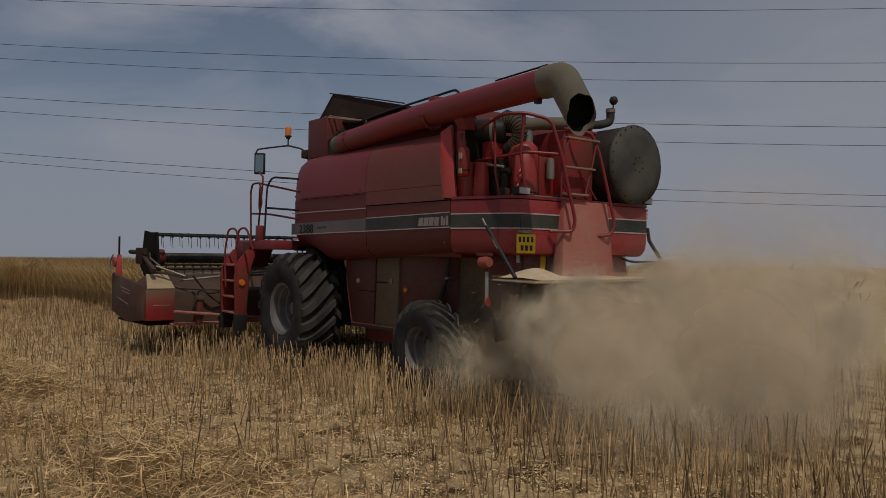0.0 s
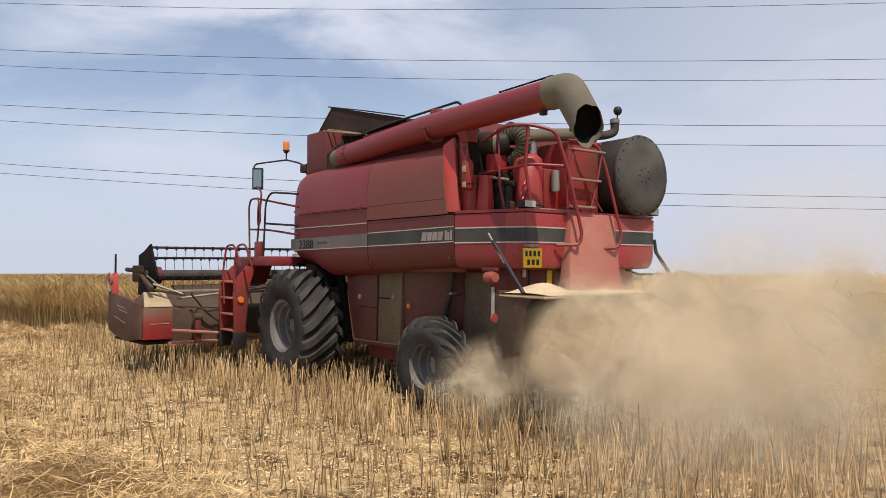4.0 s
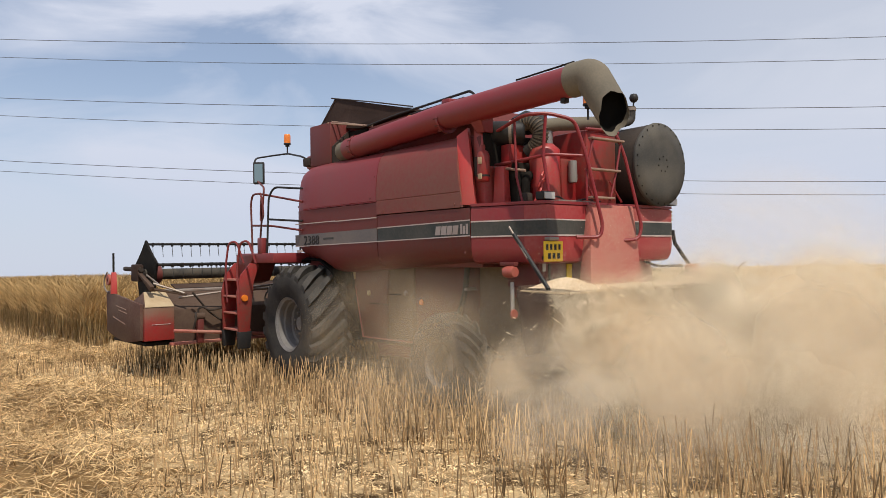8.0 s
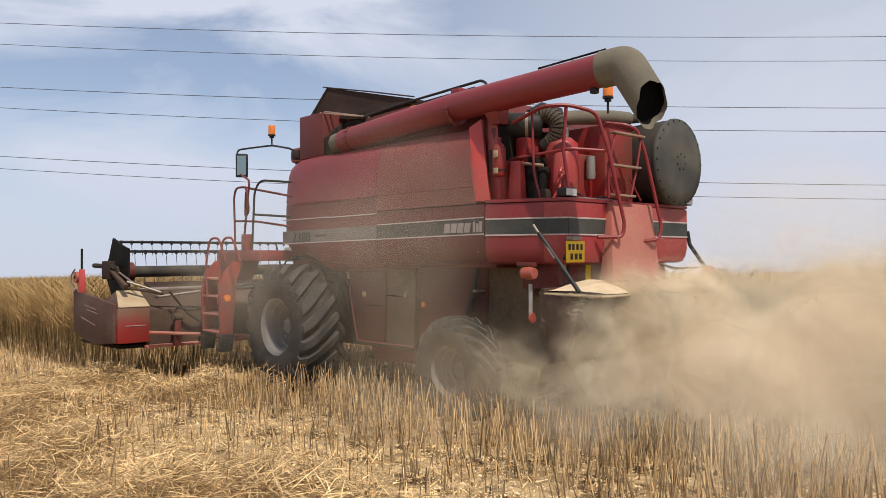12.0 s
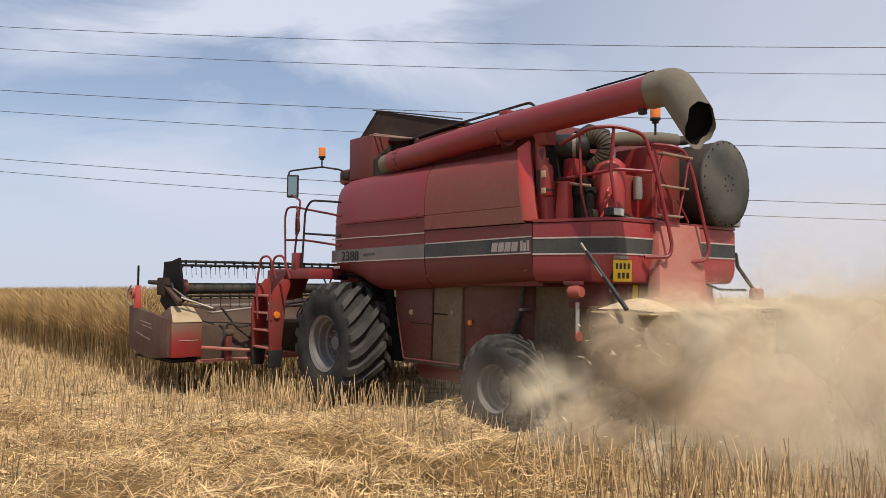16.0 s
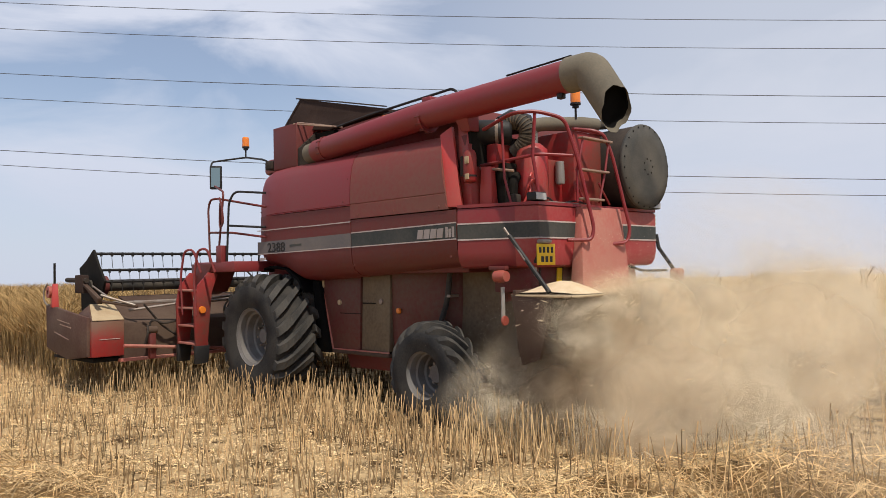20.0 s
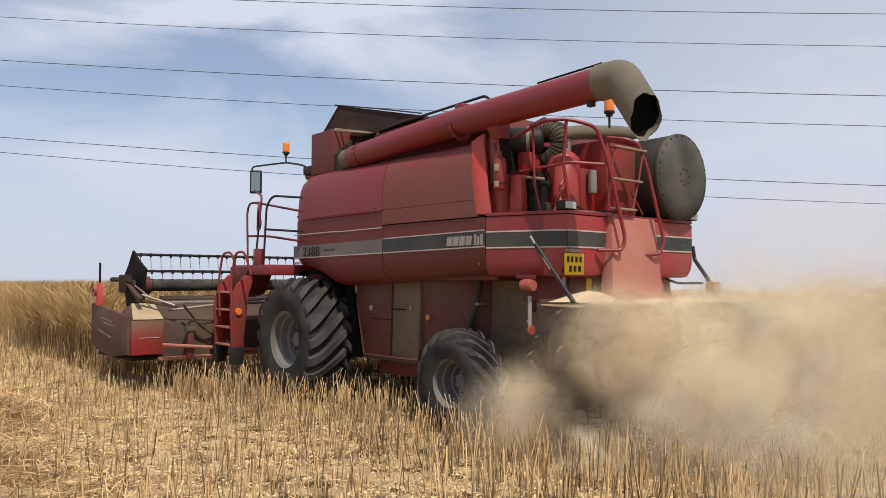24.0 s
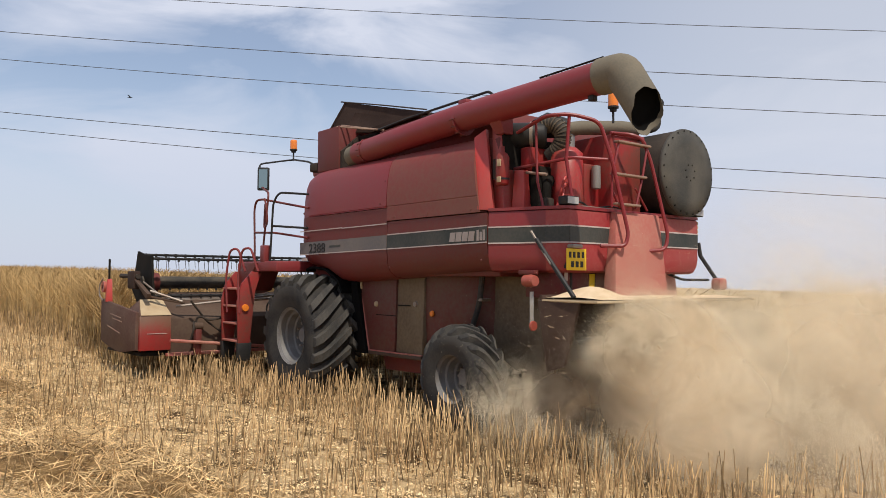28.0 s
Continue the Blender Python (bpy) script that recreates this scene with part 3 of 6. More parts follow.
def side_panels(s):
    """One side: two lower panels, two upper shields and a bright end flange. s is 1 for the left side, -1 for the right."""
    for x0, x1 in ((0.32, -1.722), (-1.738, -3.43)):
        secs = []
        for k in range(15):
            x = x0 + (x1 - x0) * k / 14
            zb, inset = belly(x), 0.05 if k in (0, 14) and x0 > 0 and k == 0 else 0.0
            top = 2.345 if x0 > 0 else 2.185
            prof = [(1.10, zb - 0.02), (1.24, zb), (1.33, zb + 0.06), (1.37, zb + 0.16), (1.38, zb + 0.3), (1.38, top), (1.10, top)]
            secs.append([(x, s * (y - inset), z) for y, z in prof])
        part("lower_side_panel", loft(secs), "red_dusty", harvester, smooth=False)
    for x0, x1, mat in ((0.32, -1.725, "red"), (-1.735, -3.17, "red_shield")):
        secs = []
        zs = 2.352 if x0 > 0 else 2.197
        prof = [(1.10, zs), (1.390, zs), (1.392, 2.352), (1.386, 2.36), (1.392, 2.368), (1.392, 2.5), (1.378, 2.66), (1.352, 2.80), (1.315, 2.89), (1.25, 2.955), (1.15, 2.985), (1.02, 2.985)]
        for k in range(9):
            f = k / 8
            inset = (0.07, 0.012, 0, 0, 0, 0, 0, 0, 0)[k] if x0 > 0 else 0.0
            row = []
            for y, z in prof:
                x = x0 + (x1 - x0) * f
                if x1 < -3:
                    x -= (2.985 - z) * 0.2 * f
                row.append((x, s * (y - inset), z - inset * 0.5))
            secs.append(row)
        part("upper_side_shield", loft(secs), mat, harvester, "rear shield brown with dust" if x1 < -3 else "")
    fl = solid([(-3.302, s * 1.396, 2.22), (-3.47, s * 1.335, 2.21), (-3.44, s * 1.28, 2.21), (-3.28, s * 1.34, 2.22)],
               [(-3.175, s * 1.33, 2.965), (-3.27, s * 1.255, 3.05), (-3.25, s * 1.2, 3.05), (-3.16, s * 1.28, 2.965)], bevel=0.006)
    part("shield_end_flange", fl, "red_bright", harvester, "bright red end flange")
    # stripe with pale lines, laid on the panels
    for xa, xb, mat in ((0.318, -0.75, "grey_stripe"), (-0.75, -1.722, "grey_stripe"), (-1.738, -3.43, "stripe")):
        za, zb = 1.842 - 0.0133 * (xa - 0.3), 1.842 - 0.0133 * (xb - 0.3)
        lines = [(za + 0.004, zb + 0.004)] + ([(za + 0.166, zb + 0.166)] if xa < -1 else [(2.158, 2.164)])
        y0, y1, y2 = s * 1.378, s * 1.384, s * 1.386
        part("stripe", solid([(xa, y0, za), (xb, y0, zb), (xb, y0, zb + 0.165), (xa, y0, za + 0.165)], [(xa, y1, za), (xb, y1, zb), (xb, y1, zb + 0.165), (xa, y1, za + 0.165)]), mat, harvester)
        for ea, eb in lines:
            part("pinstripe", solid([(xa, y0, ea - 0.006), (xb, y0, eb - 0.006), (xb, y0, eb + 0.006), (xa, y0, ea + 0.006)],
                                    [(xa, y2, ea - 0.006), (xb, y2, eb - 0.006), (xb, y2, eb + 0.006), (xa, y2, ea + 0.006)]), "white", harvester)
    for bx in (-1.88, -2.5, -3.2):
        part("panel_bolt", spin_y([(0, 0.010), (0.011, 0.008), (0.014, 0.0)] if s > 0 else [(0, -0.010), (0.011, -0.008), (0.014, 0.0)], 8, None, (bx, s * 1.391, 2.232)), "red_shield", harvester)
    for bx, bz in ((0.2, 2.40), (-1.6, 2.40), (-1.68, 2.66), (-3.36, 1.72), (-1.80, 1.66)):
        part("panel_bolt", spin_y([(0, 0.010), (0.011, 0.008), (0.014, 0.0)] if s > 0 else [(0, -0.010), (0.011, -0.008), (0.014, 0.0)], 8, None, (bx, s * (1.391 if bz < 2.6 else 1.372 if bz < 2.7 else 1.350), bz)), "red_dusty", harvester)
    # the maker's mark as plain pale shapes
    bm = bmesh.new()
    for k in range(4):
        x = -2.86 - k * 0.098
        solid([(x, s * 1.38, 1.915), (x - 0.082, s * 1.38, 1.915), (x - 0.10, s * 1.38, 2.01), (x - 0.018, s * 1.38, 2.01)],
              [(x, s * 1.389, 1.915), (x - 0.082, s * 1.389, 1.915), (x - 0.10, s * 1.389, 2.01), (x - 0.018, s * 1.389, 2.01)], bm)
    for k in range(3):
        x = -3.285 - k * 0.045
        slab_y([(x, 1.915), (x - 0.03, 1.915), (x - 0.03, 2.02 - 0.02 * (k % 2)), (x, 2.02 - 0.02 * (k % 2))], s * 1.38, s * 1.389, 0, bm)
    part("maker_mark", bm, "mark", harvester, "pale block-shaped maker's mark")


side_panels(1)
side_panels(-1)
lettering("2388", 0.175, Matrix.Translation((0.07, 1.388, 1.868)) @ Matrix(((-1.22, 0, 0), (0, 0, 1), (0, 1, 0))).to_4x4(), "black", harvester, "model_number")
part("small_print", slab_y([(-0.46, 1.925), (-0.72, 1.93), (-0.72, 1.955), (-0.46, 1.95)], 1.383, 1.387), "stripe", harvester)
part("badge", slab_y([(0.27, 1.76), (0.13, 1.765), (0.13, 1.80), (0.27, 1.795)], 1.372, 1.386), "white", harvester, "small pale badge")

# hull behind the panels, and the lower body between the wheels
part("hull", box(-3.42, 0.22, -1.2, 1.2, 1.56, 2.96, 0.02), "red_dusty", harvester, "dusty red inner hull")
# its near-black colour carries the shade beneath the machine
part("under_body", slab_y([(-0.1, 1.6), (-0.3, 0.95), (-0.7, 0.62), (-2.0, 0.62), (-3.7, 0.95), (-4.0, 1.6)], -0.82, 0.82, 0.02), "dark", harvester, "dirty under-body, its shade painted near black")
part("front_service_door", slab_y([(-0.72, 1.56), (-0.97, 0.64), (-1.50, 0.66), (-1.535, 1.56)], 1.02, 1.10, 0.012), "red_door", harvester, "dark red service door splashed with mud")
part("door_trim", tube([(-0.735, 1.105, 1.52), (-0.975, 1.105, 0.645), (-2.04, 1.10, 0.655)], 0.011, 6), "red_pale", harvester)
part("door_latch", box(-0.80, -0.75, 1.098, 1.115, 1.40, 1.50, 0.004), "tan", harvester)
part("door_seam", box(-1.53, -1.12, 1.098, 1.104, 1.085, 1.095, 0), "dark", harvester)
part("rear_service_door", slab_y([(-1.55, 1.56), (-1.515, 0.66), (-2.02, 0.66), (-2.06, 1.56)], 1.01, 1.085, 0.012), "olive", harvester, "service door caked with olive-brown dust")
part("door_seam", box(-1.80, -1.555, 1.085, 1.092, 1.21, 1.225, 0), "dark", harvester)
part("sill_rail", box(-2.05, -0.95, 0.95, 1.12, 0.60, 0.645, 0.01), "brown", harvester)
bulge = [(-2.03, 1.06), (-2.3, 1.055), (-2.55, 1.03), (-2.78, 0.985), (-2.95, 0.92), (-3.0, 0.86)]
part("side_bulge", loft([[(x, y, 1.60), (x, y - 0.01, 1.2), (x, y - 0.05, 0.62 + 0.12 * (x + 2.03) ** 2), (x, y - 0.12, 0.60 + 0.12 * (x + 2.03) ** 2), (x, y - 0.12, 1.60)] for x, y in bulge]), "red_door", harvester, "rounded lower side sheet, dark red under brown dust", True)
part("lower_skirt", slab_y([(-0.95, 0.62), (-1.05, 0.40), (-2.1, 0.42), (-2.2, 0.62)], 0.84, 0.90, 0.01), "red_dusty", harvester)
part("rear_lower_sheet", slab_y([(-2.90, 1.6), (-2.90, 0.80), (-3.3, 0.60), (-3.80, 0.56), (-3.95, 0.9), (-4.02, 1.6)], 0.80, 0.86, 0.01), "olive", harvester, "lower side sheet under olive-brown dust")
part("hose_clip", box(-2.98, -2.92, 0.9, 1.04, 1.30, 1.33, 0.005), "steel", harvester)
part("hanging_pipe", tube(rounded([(-2.95, 1.0, 1.6), (-2.92, 1.02, 1.25), (-2.75, 1.0, 0.95)], 0.2), 0.03), "hose", harvester)
# the shade over the front wheel is put into the lining's black
part("front_fender", slab_y([(0.42, 1.64), (0.2, 1.69), (-0.2, 1.66), (-0.5, 1.52), (-0.62, 1.34), (-0.59, 1.34), (-0.47, 1.49), (-0.18, 1.63), (0.2, 1.66), (0.42, 1.61)], 0.85, 1.28), "void", harvester, "wheel-arch lining with its shade painted black")
# added black sheet where only shade lies between wheel and door
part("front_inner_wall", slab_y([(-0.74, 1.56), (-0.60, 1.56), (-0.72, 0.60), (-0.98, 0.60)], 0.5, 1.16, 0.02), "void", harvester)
for px, py, pz, mat in ((-1.12, 1.10, 1.22, "tan"), (-2.17, 1.055, 1.14, "orange"), (-1.90, 1.085, 1.24, "steel")):
    part("side_reflector", spin_y([(0.0, 0.02), (0.03, 0.018), (0.036, 0.0)], 14, None, (px, py, pz)), mat, harvester)

# rear hood with its stripe
HOOD = [(-3.445, 1.375), (-4.0, 1.16), (-4.2, 1.05), (-4.2, -1.05), (-4.0, -1.16), (-3.445, -1.375)]


def scaled(pts, k, cx=-3.3):
    return [(cx + (x - cx) * k, y * k) for x, y in pts]


HOOD_RINGS = ((1.60, 0.93), (1.62, 0.965), (1.68, 0.99), (1.76, 1.0), (2.14, 1.0), (2.185, 0.995), (2.20, 0.97))
hood_sides = [HOOD[0], HOOD[1], HOOD[4], HOOD[5]]
# hood in two reds: darker shaded front, rear with sunlight in its colour
part("hood_side", loft([[(x, y, z) for x, y in scaled(hood_sides, k)] for z, k in HOOD_RINGS]), "red", harvester, "red front part of the rear hood")
part("rear_hood", loft([[(x, y, z) for x, y in scaled(HOOD[1:5], k)] for z, k in HOOD_RINGS]), "red_hood", harvester, "red rear hood, paler from dust and painted sunlight")
ring = HOOD[:]
for a, b in list(zip(ring, ring[1:])):
    d = Vector((b[1] - a[1], -(b[0] - a[0]), 0)).normalized() * -1
    if d.x > 0.5 or (Vector((a[0] + 3.3, a[1], 0)).dot(d) < 0):
        d = -d
    for z0, z1, t, mat, nm in ((1.885, 2.035, 0.005, "stripe", "stripe"), (1.875, 1.889, 0.008, "white", "pinstripe"), (2.031, 2.045, 0.008, "white", "pinstripe")):
        if a[0] == b[0]:
            for ya, yb in ((1.05, 0.46), (-0.24, -1.05)):
                part(nm, solid([(-4.199, ya, z0), (-4.199, yb, z0), (-4.199, yb, z1), (-4.199, ya, z1)], [(-4.2 - t, ya, z0), (-4.2 - t, yb, z0), (-4.2 - t, yb, z1), (-4.2 - t, ya, z1)]), mat, harvester)
        else:
            p, q = Vector((*a, 0)), Vector((*b, 0))
            part(nm, solid([(p.x, p.y, z0), (q.x, q.y, z0), (q.x, q.y, z1), (p.x, p.y, z1)],
                           [(p.x + d.x * t, p.y + d.y * t, z0), (q.x + d.x * t, q.y + d.y * t, z0), (q.x + d.x * t, q.y + d.y * t, z1), (p.x + d.x * t, p.y + d.y * t, z1)]), mat, harvester)
part("deck_lip", loft([[(x, y, z) for x, y in scaled(HOOD, k)] for z, k in ((2.195, 1.004), (2.225, 1.004), (2.225, 0.93))]), "red", harvester)
part("lower_rear_body", slab_y([(-3.5, 1.62), (-4.02, 1.62), (-4.05, 1.36), (-3.5, 1.2)], -0.9, 0.86, 0.02), "red_pale", harvester)
# a solid block: the recess's shade is only its darker red
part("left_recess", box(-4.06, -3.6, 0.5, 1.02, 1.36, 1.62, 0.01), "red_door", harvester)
part("recess_strap", box(-4.07, -4.055, 0.86, 0.89, 1.37, 1.61, 0.004), "drum", harvester)
part("centre_chute", solid([(-4.19, 0.58, 1.33), (-4.36, 0.58, 1.33), (-4.36, -0.28, 1.33), (-4.19, -0.28, 1.33)],
                           [(-4.19, 0.45, 2.2), (-4.26, 0.45, 2.2), (-4.26, -0.26, 2.2), (-4.19, -0.26, 2.2)], bevel=0.015), "red_pale", harvester, "red centre panel caked with pale dust")
plate = part("number_plate", slab_x([(1.150, 1.620), (0.885, 1.620), (0.885, 1.820), (1.150, 1.820)], -4.245, -4.26, 0.004), "yellow", harvester, "yellow number plate with two rows of dark bars")
for z, ys in ((1.735, ((1.128, 1.096), (1.072, 1.040), (1.012, 0.980), (0.950, 0.922))), (1.648, ((1.100, 1.062), (1.036, 0.998), (0.970, 0.932)))):
    for a, b in ys:
        part("plate_bar", slab_x([(a, z), (b, z), (b, z + 0.055), (a, z + 0.055)], -4.259, -4.263), "black", plate)
part("plate_bracket", slab_x([(1.06, 1.64), (0.94, 1.64), (0.94, 1.78), (1.06, 1.78)], -4.14, -4.245), "black", harvester)
part("plate_lamp", box(-4.28, -4.2, 0.95, 1.09, 1.825, 1.862, 0.012), "steel", harvester)
part("yellow_tag", slab_x([(0.63, 1.40), (0.555, 1.40), (0.545, 1.59), (0.62, 1.59)], -4.07, -4.08), "yellow", harvester, "small yellow warning tag")
part("white_tag", slab_x([(0.98, 1.52), (0.94, 1.52), (0.94, 1.6), (0.98, 1.6)], -4.07, -4.08), "white", harvester)
for y, x in ((0.98, -4.12), (-1.06, -4.16)):
    w = part("work_lamp", box(x - 0.06, x + 0.05, y - 0.09, y + 0.09, 2.235, 2.32, 0.015), "black", harvester, "square rear work lamp")
    part("lens", slab_x([(y - 0.075, 2.245), (y + 0.075, 2.245), (y + 0.075, 2.31), (y - 0.075, 2.31)], x - 0.06, x - 0.066), "lamp", w)
for k in range(3):
    part("reflector_strip", slab_x([(-1.03, 2.06 + 0.045 * k), (-1.13, 2.06 + 0.045 * k), (-1.13, 2.09 + 0.045 * k), (-1.03, 2.09 + 0.045 * k)], -4.14, -4.16), "tan", harvester)

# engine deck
# shade inside the engine bay is painted as a near-black wall
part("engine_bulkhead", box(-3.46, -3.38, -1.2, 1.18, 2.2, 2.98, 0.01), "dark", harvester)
part("tank_rear_corner", solid([(-3.38, 1.25, 2.2), (-3.5, 1.22, 2.2), (-3.5, 0.95, 2.2), (-3.38, 0.95, 2.2)], [(-3.3, 1.2, 3.06), (-3.42, 1.18, 3.06), (-3.42, 0.95, 3.06), (-3.3, 0.95, 3.06)], bevel=0.01), "red_engine", harvester)
part("deck_panel", solid([(-3.50, 1.12, 2.2), (-3.62, 1.06, 2.2), (-3.62, 0.96, 2.2), (-3.5, 0.96, 2.2)], [(-3.52, 1.1, 2.62), (-3.60, 1.05, 2.62), (-3.60, 0.98, 2.62), (-3.52, 0.98, 2.62)], bevel=0.006), "red_bright", harvester)
part("air_canister", tube([(-3.36, 1.02, 2.99), (-3.38, 1.0, 2.99), (-3.62, 0.78, 2.99), (-3.64, 0.76, 2.99)], 0.135, 20, None, (0.10, 0.135, 0.135, 0.11)), "black", harvester, "dark dusty air canister", True)
part("canister_dome", tube([(-3.50, 0.78, 3.08), (-3.56, 0.66, 3.12), (-3.66, 0.5, 3.1)], 0.12, 16, None, (0.09, 0.13, 0.1)), "black", harvester, "", True)
arc = [Vector(p) for p in rounded([(-3.56, 0.80, 3.06), (-3.70, 0.75, 3.12), (-3.82, 0.70, 3.0), (-3.78, 0.70, 2.86), (-3.64, 0.72, 2.78)], 0.14, 4)]
part("corrugated_hose", tube(arc, 0.08, 14), "hose", harvester, "corrugated elbow hose", False)
for k in range(1, len(arc) - 1):
    d = (arc[k + 1] - arc[k - 1]).normalized() * 0.007
    part("hose_ring", tube([arc[k] - d, arc[k] + d], 0.09, 14), "ring", harvester)
part("engine_tank", spin_y([(0.0, 2.87), (0.10, 2.86), (0.165, 2.80), (0.17, 2.3), (0.15, 2.22), (0.0, 2.22)], 20, None, (-3.78, 0.62, 0), "z"), "red_engine", harvester, "rounded red engine tank", True)
part("engine_block", box(-3.86, -3.5, -0.05, 0.44, 2.22, 2.72, 0.03), "red_end", harvester)
# solid box: its near black is the shade between the engine parts
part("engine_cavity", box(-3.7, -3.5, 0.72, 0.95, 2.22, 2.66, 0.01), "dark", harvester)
part("engine_manifold", tube(rounded([(-3.72, 0.86, 2.25), (-3.74, 0.86, 2.5), (-3.7, 0.7, 2.55)], 0.08), 0.05, 10), "dark", harvester)
part("filter_can", spin_y([(0, 2.6), (0.045, 2.59), (0.05, 2.4), (0.045, 2.36), (0, 2.35)], 12, None, (-3.92, 0.33, 0.1), "z"), "dent", harvester, "grey filter can")
part("engine_cabinet", box(-4.02, -3.5, -0.28, 0.22, 2.22, 3.02, 0.02), "red_end", harvester)
part("cabinet_lip", tube([(-4.03, 0.24, 3.03), (-4.03, -0.3, 3.03), (-3.5, -0.3, 3.03)], 0.015), "red", harvester)
part("exhaust_pipe", tube([(-3.55, 0.55, 3.08), (-3.7, 0.3, 3.12), (-3.9, -0.1, 3.14), (-3.95, -0.3, 3.14)], 0.075, 16), "rubber_pipe", harvester, "dusty horizontal exhaust pipe", True)
part("exhaust_elbow", tube(rounded([(-3.9, -0.25, 3.14), (-3.94, -0.50, 3.17), (-3.95, -0.66, 3.22), (-3.95, -0.66, 3.38)], 0.06), 0.05, 14), "hose", harvester, "dark grey exhaust elbow", True)
part("exhaust_collar", tube([(-3.95, -0.66, 3.33), (-3.95, -0.66, 3.37)], 0.058, 14), "steel", harvester)
part("rain_cap", spin_y([(0, -0.055), (0.03, -0.045), (0.048, -0.02), (0.052, 0.01), (0.035, 0.045), (0, 0.055)], 16, None, (-3.95, -0.715, 3.485), "z"), "black", harvester, "black exhaust rain cap", True)
part("cap_stem", tube([(-3.95, -0.70, 3.36), (-3.95, -0.715, 3.45)], 0.009, 6), "black", harvester)
part("intake_stub", tube([(-3.62, 0.4, 2.85), (-3.62, 0.4, 3.1)], 0.06, 12), "dent", harvester, "", True)
for pts in ([(-3.86, 0.78, 2.3), (-3.9, 0.80, 2.5), (-3.88, 0.74, 2.56), (-3.86, 0.62, 2.5), (-3.9, 0.6, 2.3)], [(-3.84, 0.82, 2.28), (-3.93, 0.86, 2.42), (-3.92, 0.76, 2.5), (-3.9, 0.66, 2.35)],
            [(-3.9, 0.9, 2.24), (-3.95, 0.85, 2.36), (-3.9, 0.8, 2.42)]):
    part("fuel_hose", tube(rounded(pts, 0.08), 0.012, 6), "red_bright", harvester, "thin pinkish hose")
for pts in ([(-4.02, 0.9, 2.25), (-4.08, 0.75, 2.29), (-4.05, 0.6, 2.24)], [(-3.9, 0.4, 2.24), (-4.1, 0.35, 2.27), (-4.1, 0.1, 2.25)]):
    part("cable", tube(rounded(pts, 0.06), 0.01, 6), "black", harvester)
part("intake_box", box(-3.62, -3.48, 0.62, 0.98, 2.60, 2.86, 0.02), "red_end", harvester, "dark red box under the air canister")
part("hose_clamp", tube([(-3.52, 0.87, 2.99), (-3.545, 0.85, 2.99)], 0.142, 20), "steel", harvester)
part("deck_ledge", box(-4.1, -3.95, 0.1, 0.75, 2.222, 2.25, 0.006), "steel", harvester)
part("valve_block", box(-3.86, -3.74, 0.88, 0.99, 2.222, 2.33, 0.02), "drum", harvester)
ext = part("extinguisher", spin_y([(0, 2.45), (0.055, 2.45), (0.066, 2.47), (0.066, 2.72), (0.05, 2.76), (0.022, 2.78), (0.022, 2.83), (0, 2.83)], 16, None, (-3.54, 1.28, 0), "z"), "red_end", harvester, "red fire extinguisher clipped to the body", True)
for z0, z1 in ((2.63, 2.70), (2.475, 2.53)):
    part("label_patch", box(-3.58, -3.53, 1.335, 1.350, z0, z1, 0.003), "tan", ext)
part("strap", spin_y([(0.07, 2.50), (0.07, 2.52)], 16, None, (-3.54, 1.28, 0), "z"), "black", ext)
part("bracket", box(-3.55, -3.42, 1.2, 1.3, 2.52, 2.72, 0.01), "drum", harvester)

# round air screen and its drum
part("screen_drum", spin_y([(0.40, -3.5), (0.45, -3.52), (0.455, -4.0), (0.46, -4.27), (0.45, -4.29), (0.3, -4.285)], 48, None, (0, -0.72, 2.68), "x"), "drum", harvester, "dark dusty air-screen drum", True)
screen = part("air_screen", spin_y([(0.462, 0.02), (0.47, 0.0), (0.462, -0.025), (0.30, -0.04), (0.1, -0.048), (0.0, -0.05)], 64, None, (0, 0, 0), "x"), "screen", harvester, "round dusty grey rotary air screen", True)
screen.location = (-4.28, -0.72, 2.68)
for n, rr, x0 in ((24, 0.445, -0.02), (7, 0.085, -0.04)):
    for k in range(n):
        a = 2 * math.pi * k / n
        part("screen_bolt", spin_y([(0, x0 - 0.016), (0.009, x0 - 0.014), (0.009, x0)], 6, None, (0, rr * math.cos(a), rr * math.sin(a)), "x"), "dark", screen)

# ladder, rails
for pts in ([(-4.24, 0.66, 1.86), (-4.37, 0.44, 1.86), (-4.38, 0.41, 1.98), (-4.3, 0.56, 2.7), (-4.22, 0.64, 3.06), (-4.05, 0.86, 3.13), (-3.88, 1.02, 3.12), (-3.45, 1.05, 2.98), (-3.42, 1.05, 2.86), (-3.46, 1.06, 2.24)],
            [(-4.24, 0.06, 1.82), (-4.37, -0.2, 1.84), (-4.38, -0.24, 1.98), (-4.3, -0.06, 2.75), (-4.26, 0.02, 2.96), (-4.2, 0.12, 3.0), (-4.03, 0.2, 3.03)]):
    part("ladder_rail", tube(rounded(pts, 0.09, 5), 0.019, 8), "red", harvester)
for z, ya, yb in ((2.88, 0.47, -0.05), (2.56, 0.53, 0.02), (2.27, 0.50, 0.12)):
    part("ladder_rung", box(-4.32, -4.25, yb, ya, z - 0.011, z + 0.011, 0.006), "rung", harvester, "flat dust-topped rung")
